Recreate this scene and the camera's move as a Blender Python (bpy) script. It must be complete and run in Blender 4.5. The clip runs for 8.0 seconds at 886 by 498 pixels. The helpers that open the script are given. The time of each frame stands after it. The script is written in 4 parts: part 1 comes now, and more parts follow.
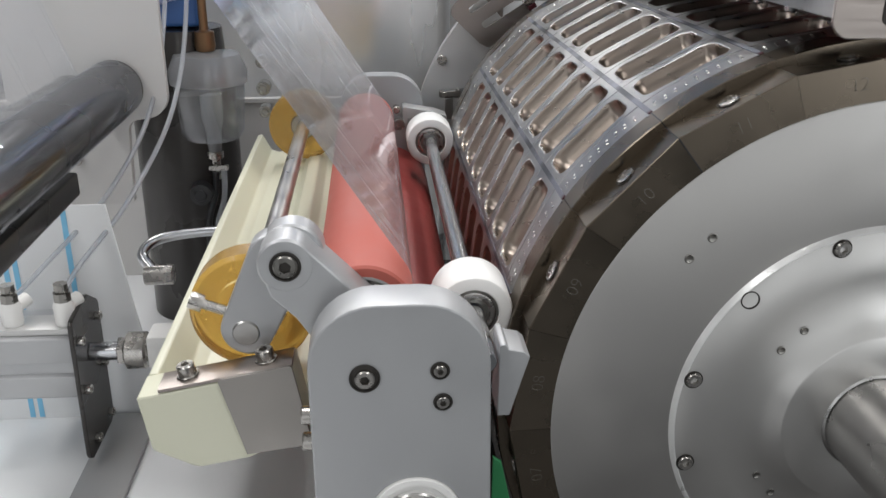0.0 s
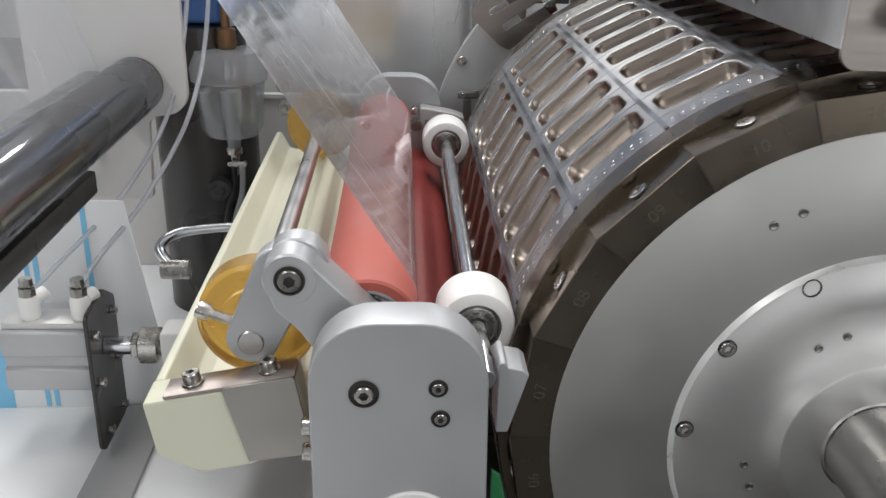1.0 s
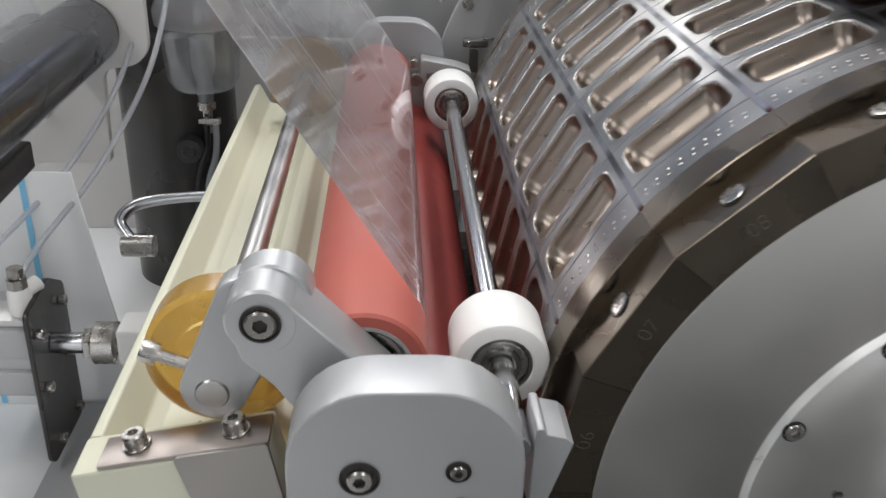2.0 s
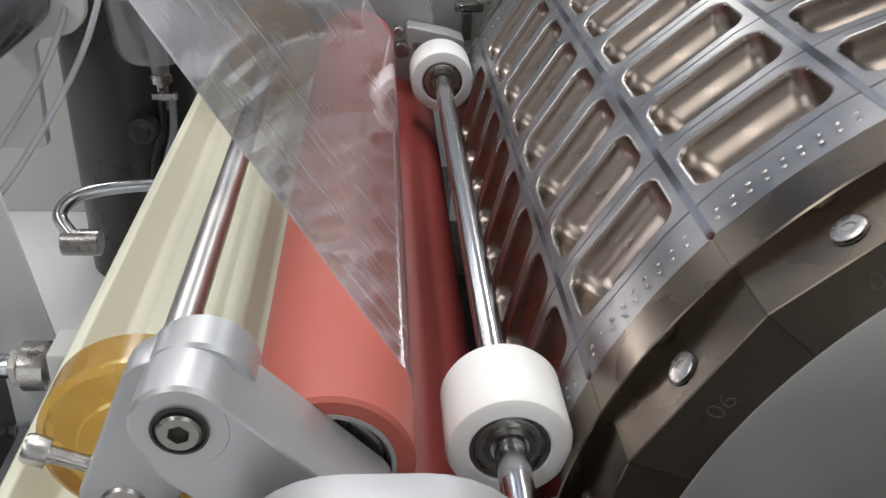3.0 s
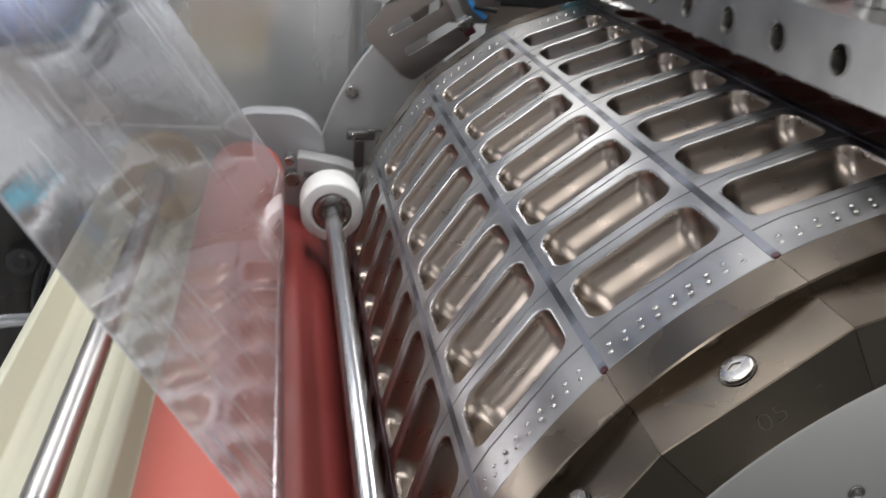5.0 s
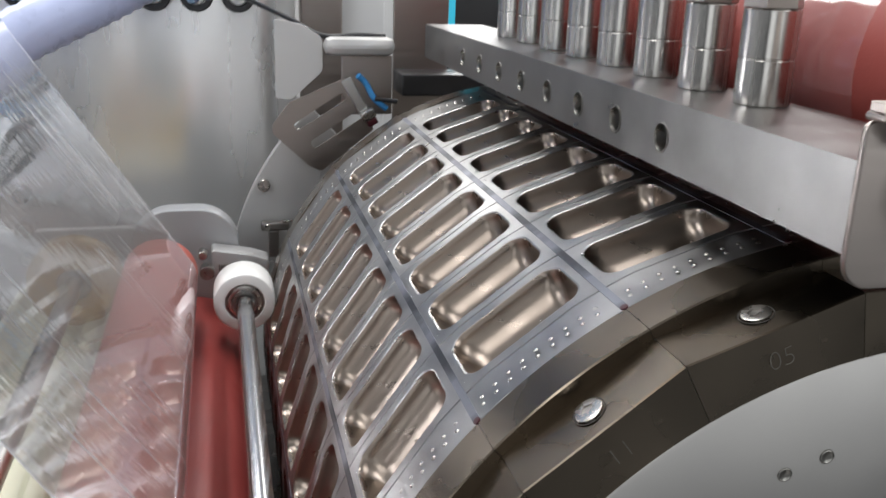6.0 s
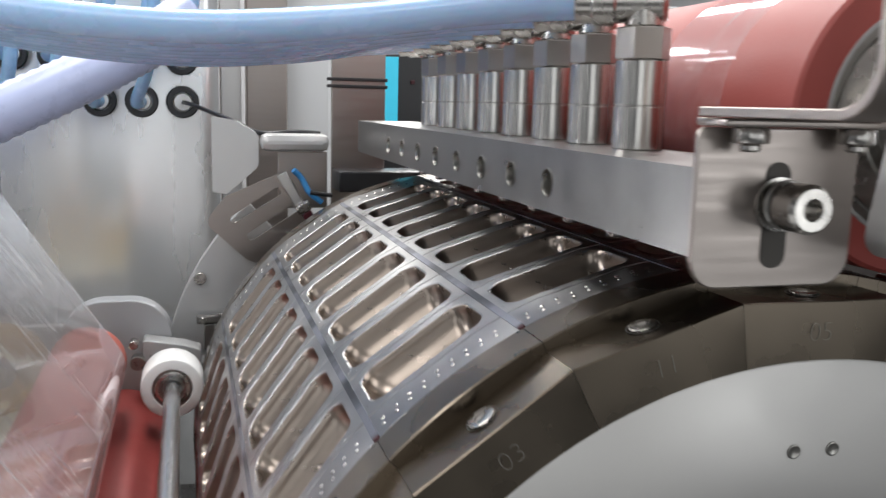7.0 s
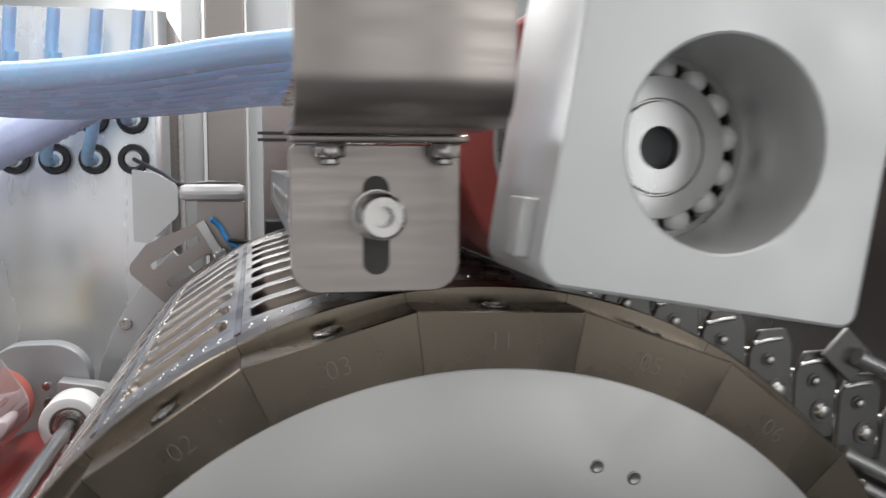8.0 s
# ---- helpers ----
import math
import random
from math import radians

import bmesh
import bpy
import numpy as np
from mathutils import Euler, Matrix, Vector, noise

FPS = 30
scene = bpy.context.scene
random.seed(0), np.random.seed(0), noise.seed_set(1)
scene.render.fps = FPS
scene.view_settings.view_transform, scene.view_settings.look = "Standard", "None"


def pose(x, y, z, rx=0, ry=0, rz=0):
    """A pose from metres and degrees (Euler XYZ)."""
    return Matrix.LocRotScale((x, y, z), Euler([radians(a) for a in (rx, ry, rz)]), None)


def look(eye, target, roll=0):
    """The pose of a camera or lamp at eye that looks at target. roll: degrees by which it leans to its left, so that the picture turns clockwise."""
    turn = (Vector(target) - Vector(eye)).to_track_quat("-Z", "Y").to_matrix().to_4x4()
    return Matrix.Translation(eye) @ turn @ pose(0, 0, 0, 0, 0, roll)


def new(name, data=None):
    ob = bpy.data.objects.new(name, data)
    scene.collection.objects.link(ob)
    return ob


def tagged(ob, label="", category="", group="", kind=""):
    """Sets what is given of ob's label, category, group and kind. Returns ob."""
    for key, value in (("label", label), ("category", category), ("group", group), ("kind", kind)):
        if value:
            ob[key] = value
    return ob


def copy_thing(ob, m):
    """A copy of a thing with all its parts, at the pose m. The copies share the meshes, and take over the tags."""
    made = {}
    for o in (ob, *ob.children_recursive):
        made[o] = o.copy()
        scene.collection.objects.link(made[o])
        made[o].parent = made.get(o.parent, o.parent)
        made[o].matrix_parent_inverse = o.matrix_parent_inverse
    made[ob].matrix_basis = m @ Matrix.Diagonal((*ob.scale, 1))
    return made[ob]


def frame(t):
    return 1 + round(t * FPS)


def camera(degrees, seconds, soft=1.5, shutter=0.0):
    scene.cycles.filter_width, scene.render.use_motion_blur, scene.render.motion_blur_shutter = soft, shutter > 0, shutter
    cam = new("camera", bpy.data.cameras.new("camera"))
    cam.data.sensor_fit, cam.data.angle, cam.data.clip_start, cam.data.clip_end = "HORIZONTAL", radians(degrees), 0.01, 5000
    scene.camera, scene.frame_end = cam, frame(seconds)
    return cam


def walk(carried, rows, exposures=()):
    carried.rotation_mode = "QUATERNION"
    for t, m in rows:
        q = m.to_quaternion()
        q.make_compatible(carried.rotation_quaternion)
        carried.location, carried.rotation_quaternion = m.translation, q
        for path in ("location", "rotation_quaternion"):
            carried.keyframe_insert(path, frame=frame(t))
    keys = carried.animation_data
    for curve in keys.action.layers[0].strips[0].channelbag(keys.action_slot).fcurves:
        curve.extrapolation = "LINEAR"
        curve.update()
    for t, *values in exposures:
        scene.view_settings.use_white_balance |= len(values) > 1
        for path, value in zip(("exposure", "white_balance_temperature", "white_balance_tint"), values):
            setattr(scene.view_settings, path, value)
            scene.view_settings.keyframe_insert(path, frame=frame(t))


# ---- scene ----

FOV = 52.647
cam = camera(FOV, 8.0, soft=1.4, shutter=0.4)
PATH = [
    (0, pose(-0.3052, -0.4696, 0.3026, 68.415, -0.330, -4.453)),
    (0.5, pose(-0.3032, -0.4828, 0.3257, 68.012, -0.701, -3.658)),
    (1, pose(-0.2938, -0.4685, 0.3214, 67.470, -1.244, -2.436)),
    (2.5, pose(-0.3053, -0.2659, 0.3044, 61.046, -2.392, -3.219)),
    (3, pose(-0.2979, -0.2262, 0.2951, 60.252, -2.491, -3.614)),
    (3.5, pose(-0.2956, -0.2200, 0.2939, 60.026, -3.515, -3.975)),
    (4, pose(-0.3085, -0.2175, 0.2947, 60.789, -3.786, -5.333)),
    (4.5, pose(-0.3087, -0.2069, 0.3029, 62.786, -4.256, -7.000)),
    (5, pose(-0.2835, -0.2173, 0.3149, 67.061, -4.197, -9.212)),
    (5.2, pose(-0.2758, -0.2255, 0.3274, 67.863, -2.846, -10.250)),
    (6.3, pose(-0.2539, -0.2572, 0.3273, 74.930, -1.761, -14.634)),
    (6.5, pose(-0.2532, -0.2607, 0.3206, 76.832, -1.711, -15.357)),
    (7, pose(-0.2302, -0.2802, 0.2937, 80.718, -1.385, -15.799)),
    (7.5, pose(-0.1600, -0.3046, 0.2854, 82.701, -0.287, -14.203)),
    (8, pose(-0.0893, -0.3424, 0.2816, 84.569, -0.051, -11.913)),
]
EXPOSURES = [(0, 0.26), (1.2, 0.26), (2.5, 0.12), (4.5, 0.14), (5.2, 0.25), (6.5, 0.40), (7.2, 0.43), (8.0, 0.41)]
walk(cam, PATH, EXPOSURES)

# ---------------------------------------------------------------- light
world = bpy.data.worlds.new("hall_air")
scene.world = world
world.use_nodes = True
world.node_tree.nodes["Background"].inputs[0].default_value = (0.75, 0.8, 0.85, 1)
world.node_tree.nodes["Background"].inputs[1].default_value = 0.25


def ceiling_tube(x, y, watts, up=0):
    """A long hanging luminaire of the factory hall; up adds an unseen fill lamp brightening the ceiling."""
    for name, power, z, aim in (("ceiling_tube", watts, 2.16, 0), ("ceiling_fill", up, 2.18, 9)):
        if power:
            lamp = bpy.data.lights.new(name, "AREA")
            lamp.shape, lamp.size, lamp.size_y, lamp.energy = "RECTANGLE", 0.35, 2.4, power
            lamp.color = (1.0, 0.99, 0.98)
            new(name, lamp).matrix_world = look((x, y, z), (x, y, aim))


for tube_x, tube_y, tube_w in ((-1.7, -1.2, 20), (0.9, -1.2, 18), (-0.45, 1.1, 31), (-1.45, 2.6, 36), (1.0, 2.4, 40), (-0.8, 4.6, 56), (1.2, 4.6, 56), (-0.8, 6.8, 54), (1.2, 6.8, 54)):
    ceiling_tube(tube_x, tube_y, tube_w, 6 if -1 < tube_y < 5 and tube_x < 1.1 else 0)


def south_fill(x, watts):
    """A tall unseen lamp added behind the camera to light front faces and reflections."""
    lamp = bpy.data.lights.new("south_fill", "AREA")
    lamp.shape, lamp.size, lamp.size_y, lamp.energy = "RECTANGLE", 1.7, 2.7, watts
    lamp.color = (0.95, 0.98, 1.0)
    ob = new("south_fill", lamp)
    ob.matrix_world = look((x, -3.85, 0.80), (x, 0, 0.75))
    return ob


for fill_x, fill_w in ((-2.2, 15), (0.2, 13), (2.6, 30)):
    south_fill(fill_x, fill_w)


# ---------------------------------------------------------------- materials
def material(name, colour, rough=0.5, metal=0.0, spread=0.08, scale=60.0, stretch=(1, 1, 1), bump=0.0, fine=900.0, random_tint=0.0, contrast=0.0):
    """A surface with stains at a large scale and grain at a fine one."""
    m = bpy.data.materials.new(name)
    m.use_nodes = True
    nt = m.node_tree
    b = nt.nodes["Principled BSDF"]
    b.inputs["Metallic"].default_value = metal
    co = nt.nodes.new("ShaderNodeTexCoord")
    mp = nt.nodes.new("ShaderNodeMapping")
    mp.inputs["Scale"].default_value = stretch
    nt.links.new(co.outputs["Object"], mp.inputs["Vector"])
    big = nt.nodes.new("ShaderNodeTexNoise")
    big.inputs["Scale"].default_value, big.inputs["Detail"].default_value = scale, 5
    grain = nt.nodes.new("ShaderNodeTexNoise")
    grain.inputs["Scale"].default_value, grain.inputs["Detail"].default_value = fine, 3
    for n in (big, grain):
        nt.links.new(mp.outputs[0], n.inputs["Vector"])
    mix = nt.nodes.new("ShaderNodeMix")
    mix.data_type = "RGBA"
    c = Vector(colour)
    mix.inputs[6].default_value = (*(c * (1 - spread)), 1)
    mix.inputs[7].default_value = (*[min(1, v * (1 + spread)) for v in c], 1)
    if contrast:
        edge = nt.nodes.new("ShaderNodeMapRange")
        edge.inputs[1].default_value, edge.inputs[2].default_value = 0.5 - contrast, 0.5 + contrast
        nt.links.new(big.outputs["Fac"], edge.inputs[0])
        nt.links.new(edge.outputs[0], mix.inputs[0])
    else:
        nt.links.new(big.outputs["Fac"], mix.inputs[0])
    out = mix.outputs[2]
    if random_tint:
        info = nt.nodes.new("ShaderNodeObjectInfo")
        hsv = nt.nodes.new("ShaderNodeHueSaturation")
        mr = nt.nodes.new("ShaderNodeMapRange")
        mr.inputs[3].default_value, mr.inputs[4].default_value = 1 - random_tint, 1 + random_tint
        nt.links.new(info.outputs["Random"], mr.inputs[0])
        nt.links.new(mr.outputs[0], hsv.inputs["Value"])
        nt.links.new(out, hsv.inputs["Color"])
        out = hsv.outputs[0]
    nt.links.new(out, b.inputs["Base Color"])
    mr2 = nt.nodes.new("ShaderNodeMapRange")
    mr2.inputs[1].default_value, mr2.inputs[2].default_value = 0.3, 0.7
    mr2.inputs[3].default_value, mr2.inputs[4].default_value = max(0.02, rough - 0.08), min(1, rough + 0.08)
    nt.links.new(big.outputs["Fac"], mr2.inputs[0])
    nt.links.new(mr2.outputs[0], b.inputs["Roughness"])
    if bump:
        bp = nt.nodes.new("ShaderNodeBump")
        bp.inputs["Strength"].default_value, bp.inputs["Distance"].default_value = bump, 0.0006
        nt.links.new(grain.outputs["Fac"], bp.inputs["Height"])
        nt.links.new(bp.outputs[0], b.inputs["Normal"])
    return m


def clear(name, tint, share, rough=0.06, haze=0.05, ripple=0.0, ripple_scale=(30, 30, 30), crease_glint=0.0):
    """A thin clear sheet: mostly see-through, with a real gloss and a haze that also paints glare."""
    m = bpy.data.materials.new(name)
    m.use_nodes = True
    nt = m.node_tree
    nt.nodes.remove(nt.nodes["Principled BSDF"])
    see = nt.nodes.new("ShaderNodeBsdfTransparent")
    see.inputs[0].default_value = (*tint, 1)
    dif = nt.nodes.new("ShaderNodeBsdfDiffuse")
    dif.inputs[0].default_value = (0.93, 0.94, 0.96, 1)
    glo = nt.nodes.new("ShaderNodeBsdfGlossy")
    glo.inputs["Roughness"].default_value = rough
    glo.inputs[0].default_value = (0.95, 0.96, 1, 1)
    a, b = nt.nodes.new("ShaderNodeMixShader"), nt.nodes.new("ShaderNodeMixShader")
    fres = nt.nodes.new("ShaderNodeFresnel")
    fres.inputs[0].default_value = 1.5
    mul = nt.nodes.new("ShaderNodeMath")
    mul.operation, mul.use_clamp = "MULTIPLY_ADD", True
    mul.inputs[1].default_value, mul.inputs[2].default_value = 0.48, share
    nt.links.new(fres.outputs[0], mul.inputs[0])
    a.inputs[0].default_value = haze
    tra, milk = nt.nodes.new("ShaderNodeBsdfTranslucent"), nt.nodes.new("ShaderNodeMixShader")
    tra.inputs[0].default_value = (0.93, 0.94, 0.96, 1)
    nt.links.new(dif.outputs[0], milk.inputs[1])
    nt.links.new(tra.outputs[0], milk.inputs[2])
    nt.links.new(see.outputs[0], a.inputs[1])
    nt.links.new(milk.outputs[0], a.inputs[2])
    nt.links.new(mul.outputs[0], b.inputs[0])
    nt.links.new(a.outputs[0], b.inputs[1])
    nt.links.new(glo.outputs[0], b.inputs[2])
    nt.links.new(b.outputs[0], nt.nodes["Material Output"].inputs[0])
    if ripple:
        co, mp = nt.nodes.new("ShaderNodeTexCoord"), nt.nodes.new("ShaderNodeMapping")
        mp.inputs["Scale"].default_value = ripple_scale
        nz, bp = nt.nodes.new("ShaderNodeTexNoise"), nt.nodes.new("ShaderNodeBump")
        nz.inputs["Scale"].default_value, nz.inputs["Detail"].default_value = 1.0, 3
        bp.inputs["Strength"].default_value, bp.inputs["Distance"].default_value = ripple, 0.004
        nt.links.new(co.outputs["Object"], mp.inputs[0])
        nt.links.new(mp.outputs[0], nz.inputs["Vector"])
        patch, rng, hgt = nt.nodes.new("ShaderNodeTexNoise"), nt.nodes.new("ShaderNodeMapRange"), nt.nodes.new("ShaderNodeMath")
        patch.inputs["Scale"].default_value, patch.inputs["Detail"].default_value = 9.0, 2
        rng.inputs[1].default_value, rng.inputs[2].default_value = 0.43, 0.58
        hgt.operation = "MULTIPLY"
        nt.links.new(co.outputs["Object"], patch.inputs["Vector"])
        nt.links.new(patch.outputs["Fac"], rng.inputs[0])
        nt.links.new(nz.outputs["Fac"], hgt.inputs[0])
        nt.links.new(rng.outputs[0], hgt.inputs[1])
        nt.links.new(hgt.outputs[0], bp.inputs["Height"])
        nt.links.new(bp.outputs[0], glo.inputs["Normal"])
        # Ridges of the creases gain pale diffuse haze in place of specular glints.
        ridge, add = nt.nodes.new("ShaderNodeMapRange"), nt.nodes.new("ShaderNodeMath")
        ridge.inputs[1].default_value, ridge.inputs[2].default_value, ridge.inputs[4].default_value = 0.55, 0.65, crease_glint
        add.operation, add.use_clamp = "MULTIPLY_ADD", True
        add.inputs[2].default_value = haze
        nt.links.new(nz.outputs["Fac"], ridge.inputs[0])
        nt.links.new(ridge.outputs[0], add.inputs[0])
        nt.links.new(rng.outputs[0], add.inputs[1])
        nt.links.new(add.outputs[0], a.inputs[0])
    return m


ALU = material("anodised_aluminium", (0.43, 0.435, 0.445), 0.45, 0.4, 0.05, 25, bump=0.06, fine=1500)
ALU_ARM = material("bead_blasted_arm", (0.50, 0.505, 0.515), 0.38, 0.6, 0.05, 30, bump=0.06, fine=1500)
ALU_LIGHT = material("blasted_aluminium", (0.57, 0.565, 0.558), 0.38, 0.5, 0.04, 30, bump=0.05, fine=1400)
STEEL = material("brushed_stainless", (0.54, 0.53, 0.515), 0.32, 1.0, 0.05, 25, (1, 1, 1), 0.0)
STEEL_MILLED = material("milled_steel_bar", (0.28, 0.275, 0.27), 0.34, 0.95, 0.18, 30, (1, 0.2, 1), 0.02, 700, contrast=0.2)
STEEL_TURNED = material("turned_fitting_steel", (0.52, 0.505, 0.48), 0.24, 1.0, 0.18, 260, (1, 1, 0.02), 0.0)
STEEL_BRUSHED = material("brushed_sheet_steel", (0.355, 0.315, 0.292), 0.36, 1.0, 0.08, 18, (1, 1, 14), 0.02, 300)
STEEL_DARK = material("dull_stainless", (0.34, 0.32, 0.30), 0.38, 1.0, 0.08, 30, bump=0.04)
TANK_STEEL = material("satin_tank_steel", (0.78, 0.78, 0.78), 0.27, 0.7, 0.10, 9, (1, 1, 0.25), 0.0)
CHROME = material("ground_shaft", (0.50, 0.505, 0.52), 0.20, 1.0, 0.05, 60, (1, 0.05, 1), 0.02, 800)
BOLT = material("bolt_steel", (0.47, 0.45, 0.425), 0.26, 1.0, 0.10, 120)
BOLT_DARK = material("bearing_steel", (0.30, 0.29, 0.27), 0.32, 1.0, 0.12, 150)
# Near black that paints the shade inside recesses, screw pockets and the bracket slot.
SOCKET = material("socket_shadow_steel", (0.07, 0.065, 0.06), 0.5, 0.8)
FACE = material("turned_end_face", (0.445, 0.432, 0.418), 0.42, 0.92, 0.05, 14, bump=0.05, fine=1800)
FLANGE = material("ground_hub_flange", (0.54, 0.53, 0.515), 0.36, 0.8, 0.06, 20, bump=0.04, fine=1500)
CHAMFER_GLINT = material("chamfer_glint", (0.82, 0.82, 0.81), 0.35, 0.4, 0.12, 60)
BRONZE = material("bronzed_ring_metal", (0.194, 0.162, 0.127), 0.28, 1.0, 0.09, 22, bump=0.02, fine=900, random_tint=0.10)
MOULD = material("nickelled_mould", (0.36, 0.356, 0.352), 0.35, 1.0, 0.13, 32, bump=0.05, fine=1100, random_tint=0.05, contrast=0.13)
CAVITY = material("polished_mould_pocket", (0.29, 0.245, 0.21), 0.31, 1.0, 0.08, 60, bump=0.03, fine=1300)
SEAM = material("dark_blue_seam_strip", (0.145, 0.150, 0.170), 0.4, 0.8, 0.62, 22, contrast=0.07)
SEAM_TIP = material("red_sealant_tip", (0.05, 0.006, 0.010), 0.35, 0.0, 0.3, 300)
RED_MID = material("worn_red_rubber", (0.32, 0.060, 0.050), 0.55, 0.0, 0.10, 14, bump=0.12, fine=900)
RED_DARK = material("dark_red_rubber", (0.30, 0.048, 0.042), 0.50, 0.0, 0.08, 25, bump=0.12, fine=900)
RED = material("red_silicone_rubber", (0.455, 0.11, 0.083), 0.58, 0.0, 0.07, 25, bump=0.12, fine=900)
CREAM = material("cream_plastic", (0.655, 0.650, 0.515), 0.42, 0.0, 0.04, 12, bump=0.04)
WHITE = material("white_acetal", (0.84, 0.83, 0.81), 0.38, 0.0, 0.03, 30)
WHITE_PAINT = material("white_painted_panel", (0.78, 0.79, 0.80), 0.35, 0.0, 0.03, 4)
YELLOW = material("amber_polyurethane", (0.78, 0.50, 0.13), 0.22, 0.0, 0.10, 30)
YELLOW.node_tree.nodes["Principled BSDF"].inputs["Transmission Weight"].default_value = 0.72
YELLOW.node_tree.nodes["Principled BSDF"].inputs["IOR"].default_value = 1.42
BLACK = material("black_plastic", (0.022, 0.022, 0.024), 0.38, 0.0, 0.2, 40)
DARK_STEEL = material("dark_enamel", (0.045, 0.042, 0.04), 0.28, 0.4, 0.3, 9)
LINK = material("worn_link_steel", (0.125, 0.12, 0.115), 0.40, 0.9, 0.35, 60, bump=0.06)
GREY = material("grey_enamel", (0.36, 0.36, 0.36), 0.45, 0.0, 0.05, 5)
GREY_LIGHT = material("pale_grey_tone", (0.55, 0.54, 0.53), 0.4, 0.0, 0.05, 6)
WALL = material("hall_wall_paint", (0.45, 0.46, 0.47), 0.7, 0.0, 0.06, 1.5)
WALL_DARK = material("hall_wall_dimmed", (0.14, 0.143, 0.147), 0.7, 0.0, 0.06, 1.5)
CEIL = material("hall_ceiling_paint", (0.75, 0.75, 0.75), 0.8, 0.0, 0.05, 1.5)
FLOOR = material("hall_floor_resin", (0.16, 0.165, 0.17), 0.4, 0.0, 0.1, 3)
HOSE = material("pale_blue_hose", (0.32, 0.56, 0.83), 0.25, 0.0, 0.05, 40)
HOSE.node_tree.nodes["Principled BSDF"].inputs["Subsurface Weight"].default_value = 0.25
LILAC = material("ribbed_lilac_hose", (0.50, 0.56, 0.80), 0.3, 0.0, 0.08, 60)
BLUE = material("blue_tube", (0.06, 0.30, 0.66), 0.3, 0.0, 0.05, 60)
BLUE_CASE = material("blue_enamel_case", (0.055, 0.14, 0.36), 0.35, 0.0, 0.1, 12)
BLUE_TAPE = material("blue_print_on_film", (0.22, 0.55, 0.80), 0.4)
BRASS = material("brown_brass", (0.22, 0.13, 0.07), 0.35, 0.8, 0.15, 60)
GREEN = material("green_rubber", (0.03, 0.22, 0.08), 0.5)
MARK = material("scratched_mark", (0.27, 0.25, 0.22), 0.45, 0.9)
FILM = clear("clear_film", (0.95, 0.96, 0.98), 0.15, 0.05, 0.38, 0.05, (7, 230, 7), 0.58)
EDGE_GLINT = clear("film_edge_glint", (0.93, 0.94, 0.96), 0.12, 0.12, 0.62)
WATER = material("water_droplet", (0.95, 0.97, 0.97), 0.04, 0.0, 0.0, 20)
WATER.node_tree.nodes["Principled BSDF"].inputs["Transmission Weight"].default_value = 1.0
WATER.node_tree.nodes["Principled BSDF"].inputs["IOR"].default_value = 1.33
WRAP = clear("wound_film", (0.90, 0.92, 0.95), 0.06, 0.08, 0.04, 0.12, (70, 5, 70), 0.10)
WEB = clear("thin_film_web", (0.96, 0.97, 0.98), 0.03, 0.08, 0.10, 0.04, (4, 70, 4), 0.25)
CLEAR = clear("clear_plastic", (0.86, 0.88, 0.90), 0.05, 0.05, 0.22)
TUBE = clear("milky_tube", (0.8, 0.82, 0.84), 0.05, 0.12, 0.35)


# ---------------------------------------------------------------- mesh helpers
def to_mesh(name, verts, faces, mat, sharp=32, weld=False):
    me = bpy.data.meshes.new(name)
    me.from_pydata([tuple(v) for v in verts], [], faces)
    me.update()
    bm = bmesh.new()
    bm.from_mesh(me)
    if weld:
        bmesh.ops.remove_doubles(bm, verts=bm.verts, dist=2e-5)
    bmesh.ops.recalc_face_normals(bm, faces=bm.faces)
    bm.to_mesh(me)
    bm.free()
    me.materials.append(mat)
    me.shade_smooth()
    me.set_sharp_from_angle(angle=radians(sharp))
    return me


def bm_mesh(name, bm, mat, sharp=32):
    me = bpy.data.meshes.new(name)
    bmesh.ops.recalc_face_normals(bm, faces=bm.faces)
    bm.to_mesh(me)
    bm.free()
    me.materials.append(mat)
    me.shade_smooth()
    me.set_sharp_from_angle(angle=radians(sharp))
    for p in me.polygons:
        if abs(p.normal.y) > 0.99999:
            p.use_smooth = False
    return me


def put(name, me, parent=None, m=None, label=""):
    """One mesh object, under a thing or a part when parent is given; m is its pose in the parent's space."""
    ob = new(name, me)
    ob.parent = parent
    if m is not None:
        ob.matrix_basis = m
    if label:
        ob["label"] = label
    return ob


def thing(name, label, category, group="", at=(0, 0, 0)):
    ob = new(name)
    ob.empty_display_size = 0.02
    ob.location = at
    return tagged(ob, label, category, group)


def box_bm(size, bevel=0.0, segs=2, at=(0, 0, 0)):
    bm = bmesh.new()
    bmesh.ops.create_cube(bm, size=1)
    for v in bm.verts:
        v.co = Vector((v.co.x * size[0] + at[0], v.co.y * size[1] + at[1], v.co.z * size[2] + at[2]))
    if bevel:
        bmesh.ops.bevel(bm, geom=bm.edges[:], offset=bevel, segments=segs, affect="EDGES", profile=0.5)
    return bm


def box(name, size, mat, parent=None, m=None, bevel=0.001, at=(0, 0, 0), label=""):
    return put(name, bm_mesh(name, box_bm(size, bevel, 2, at), mat), parent, m, label)


def span(name, lo, hi, mat, parent=None, bevel=0.001, label=""):
    """A box between two corners."""
    size = [b - a for a, b in zip(lo, hi)]
    mid = [(a + b) / 2 for a, b in zip(lo, hi)]
    return box(name, size, mat, parent, pose(*mid), bevel, label=label)


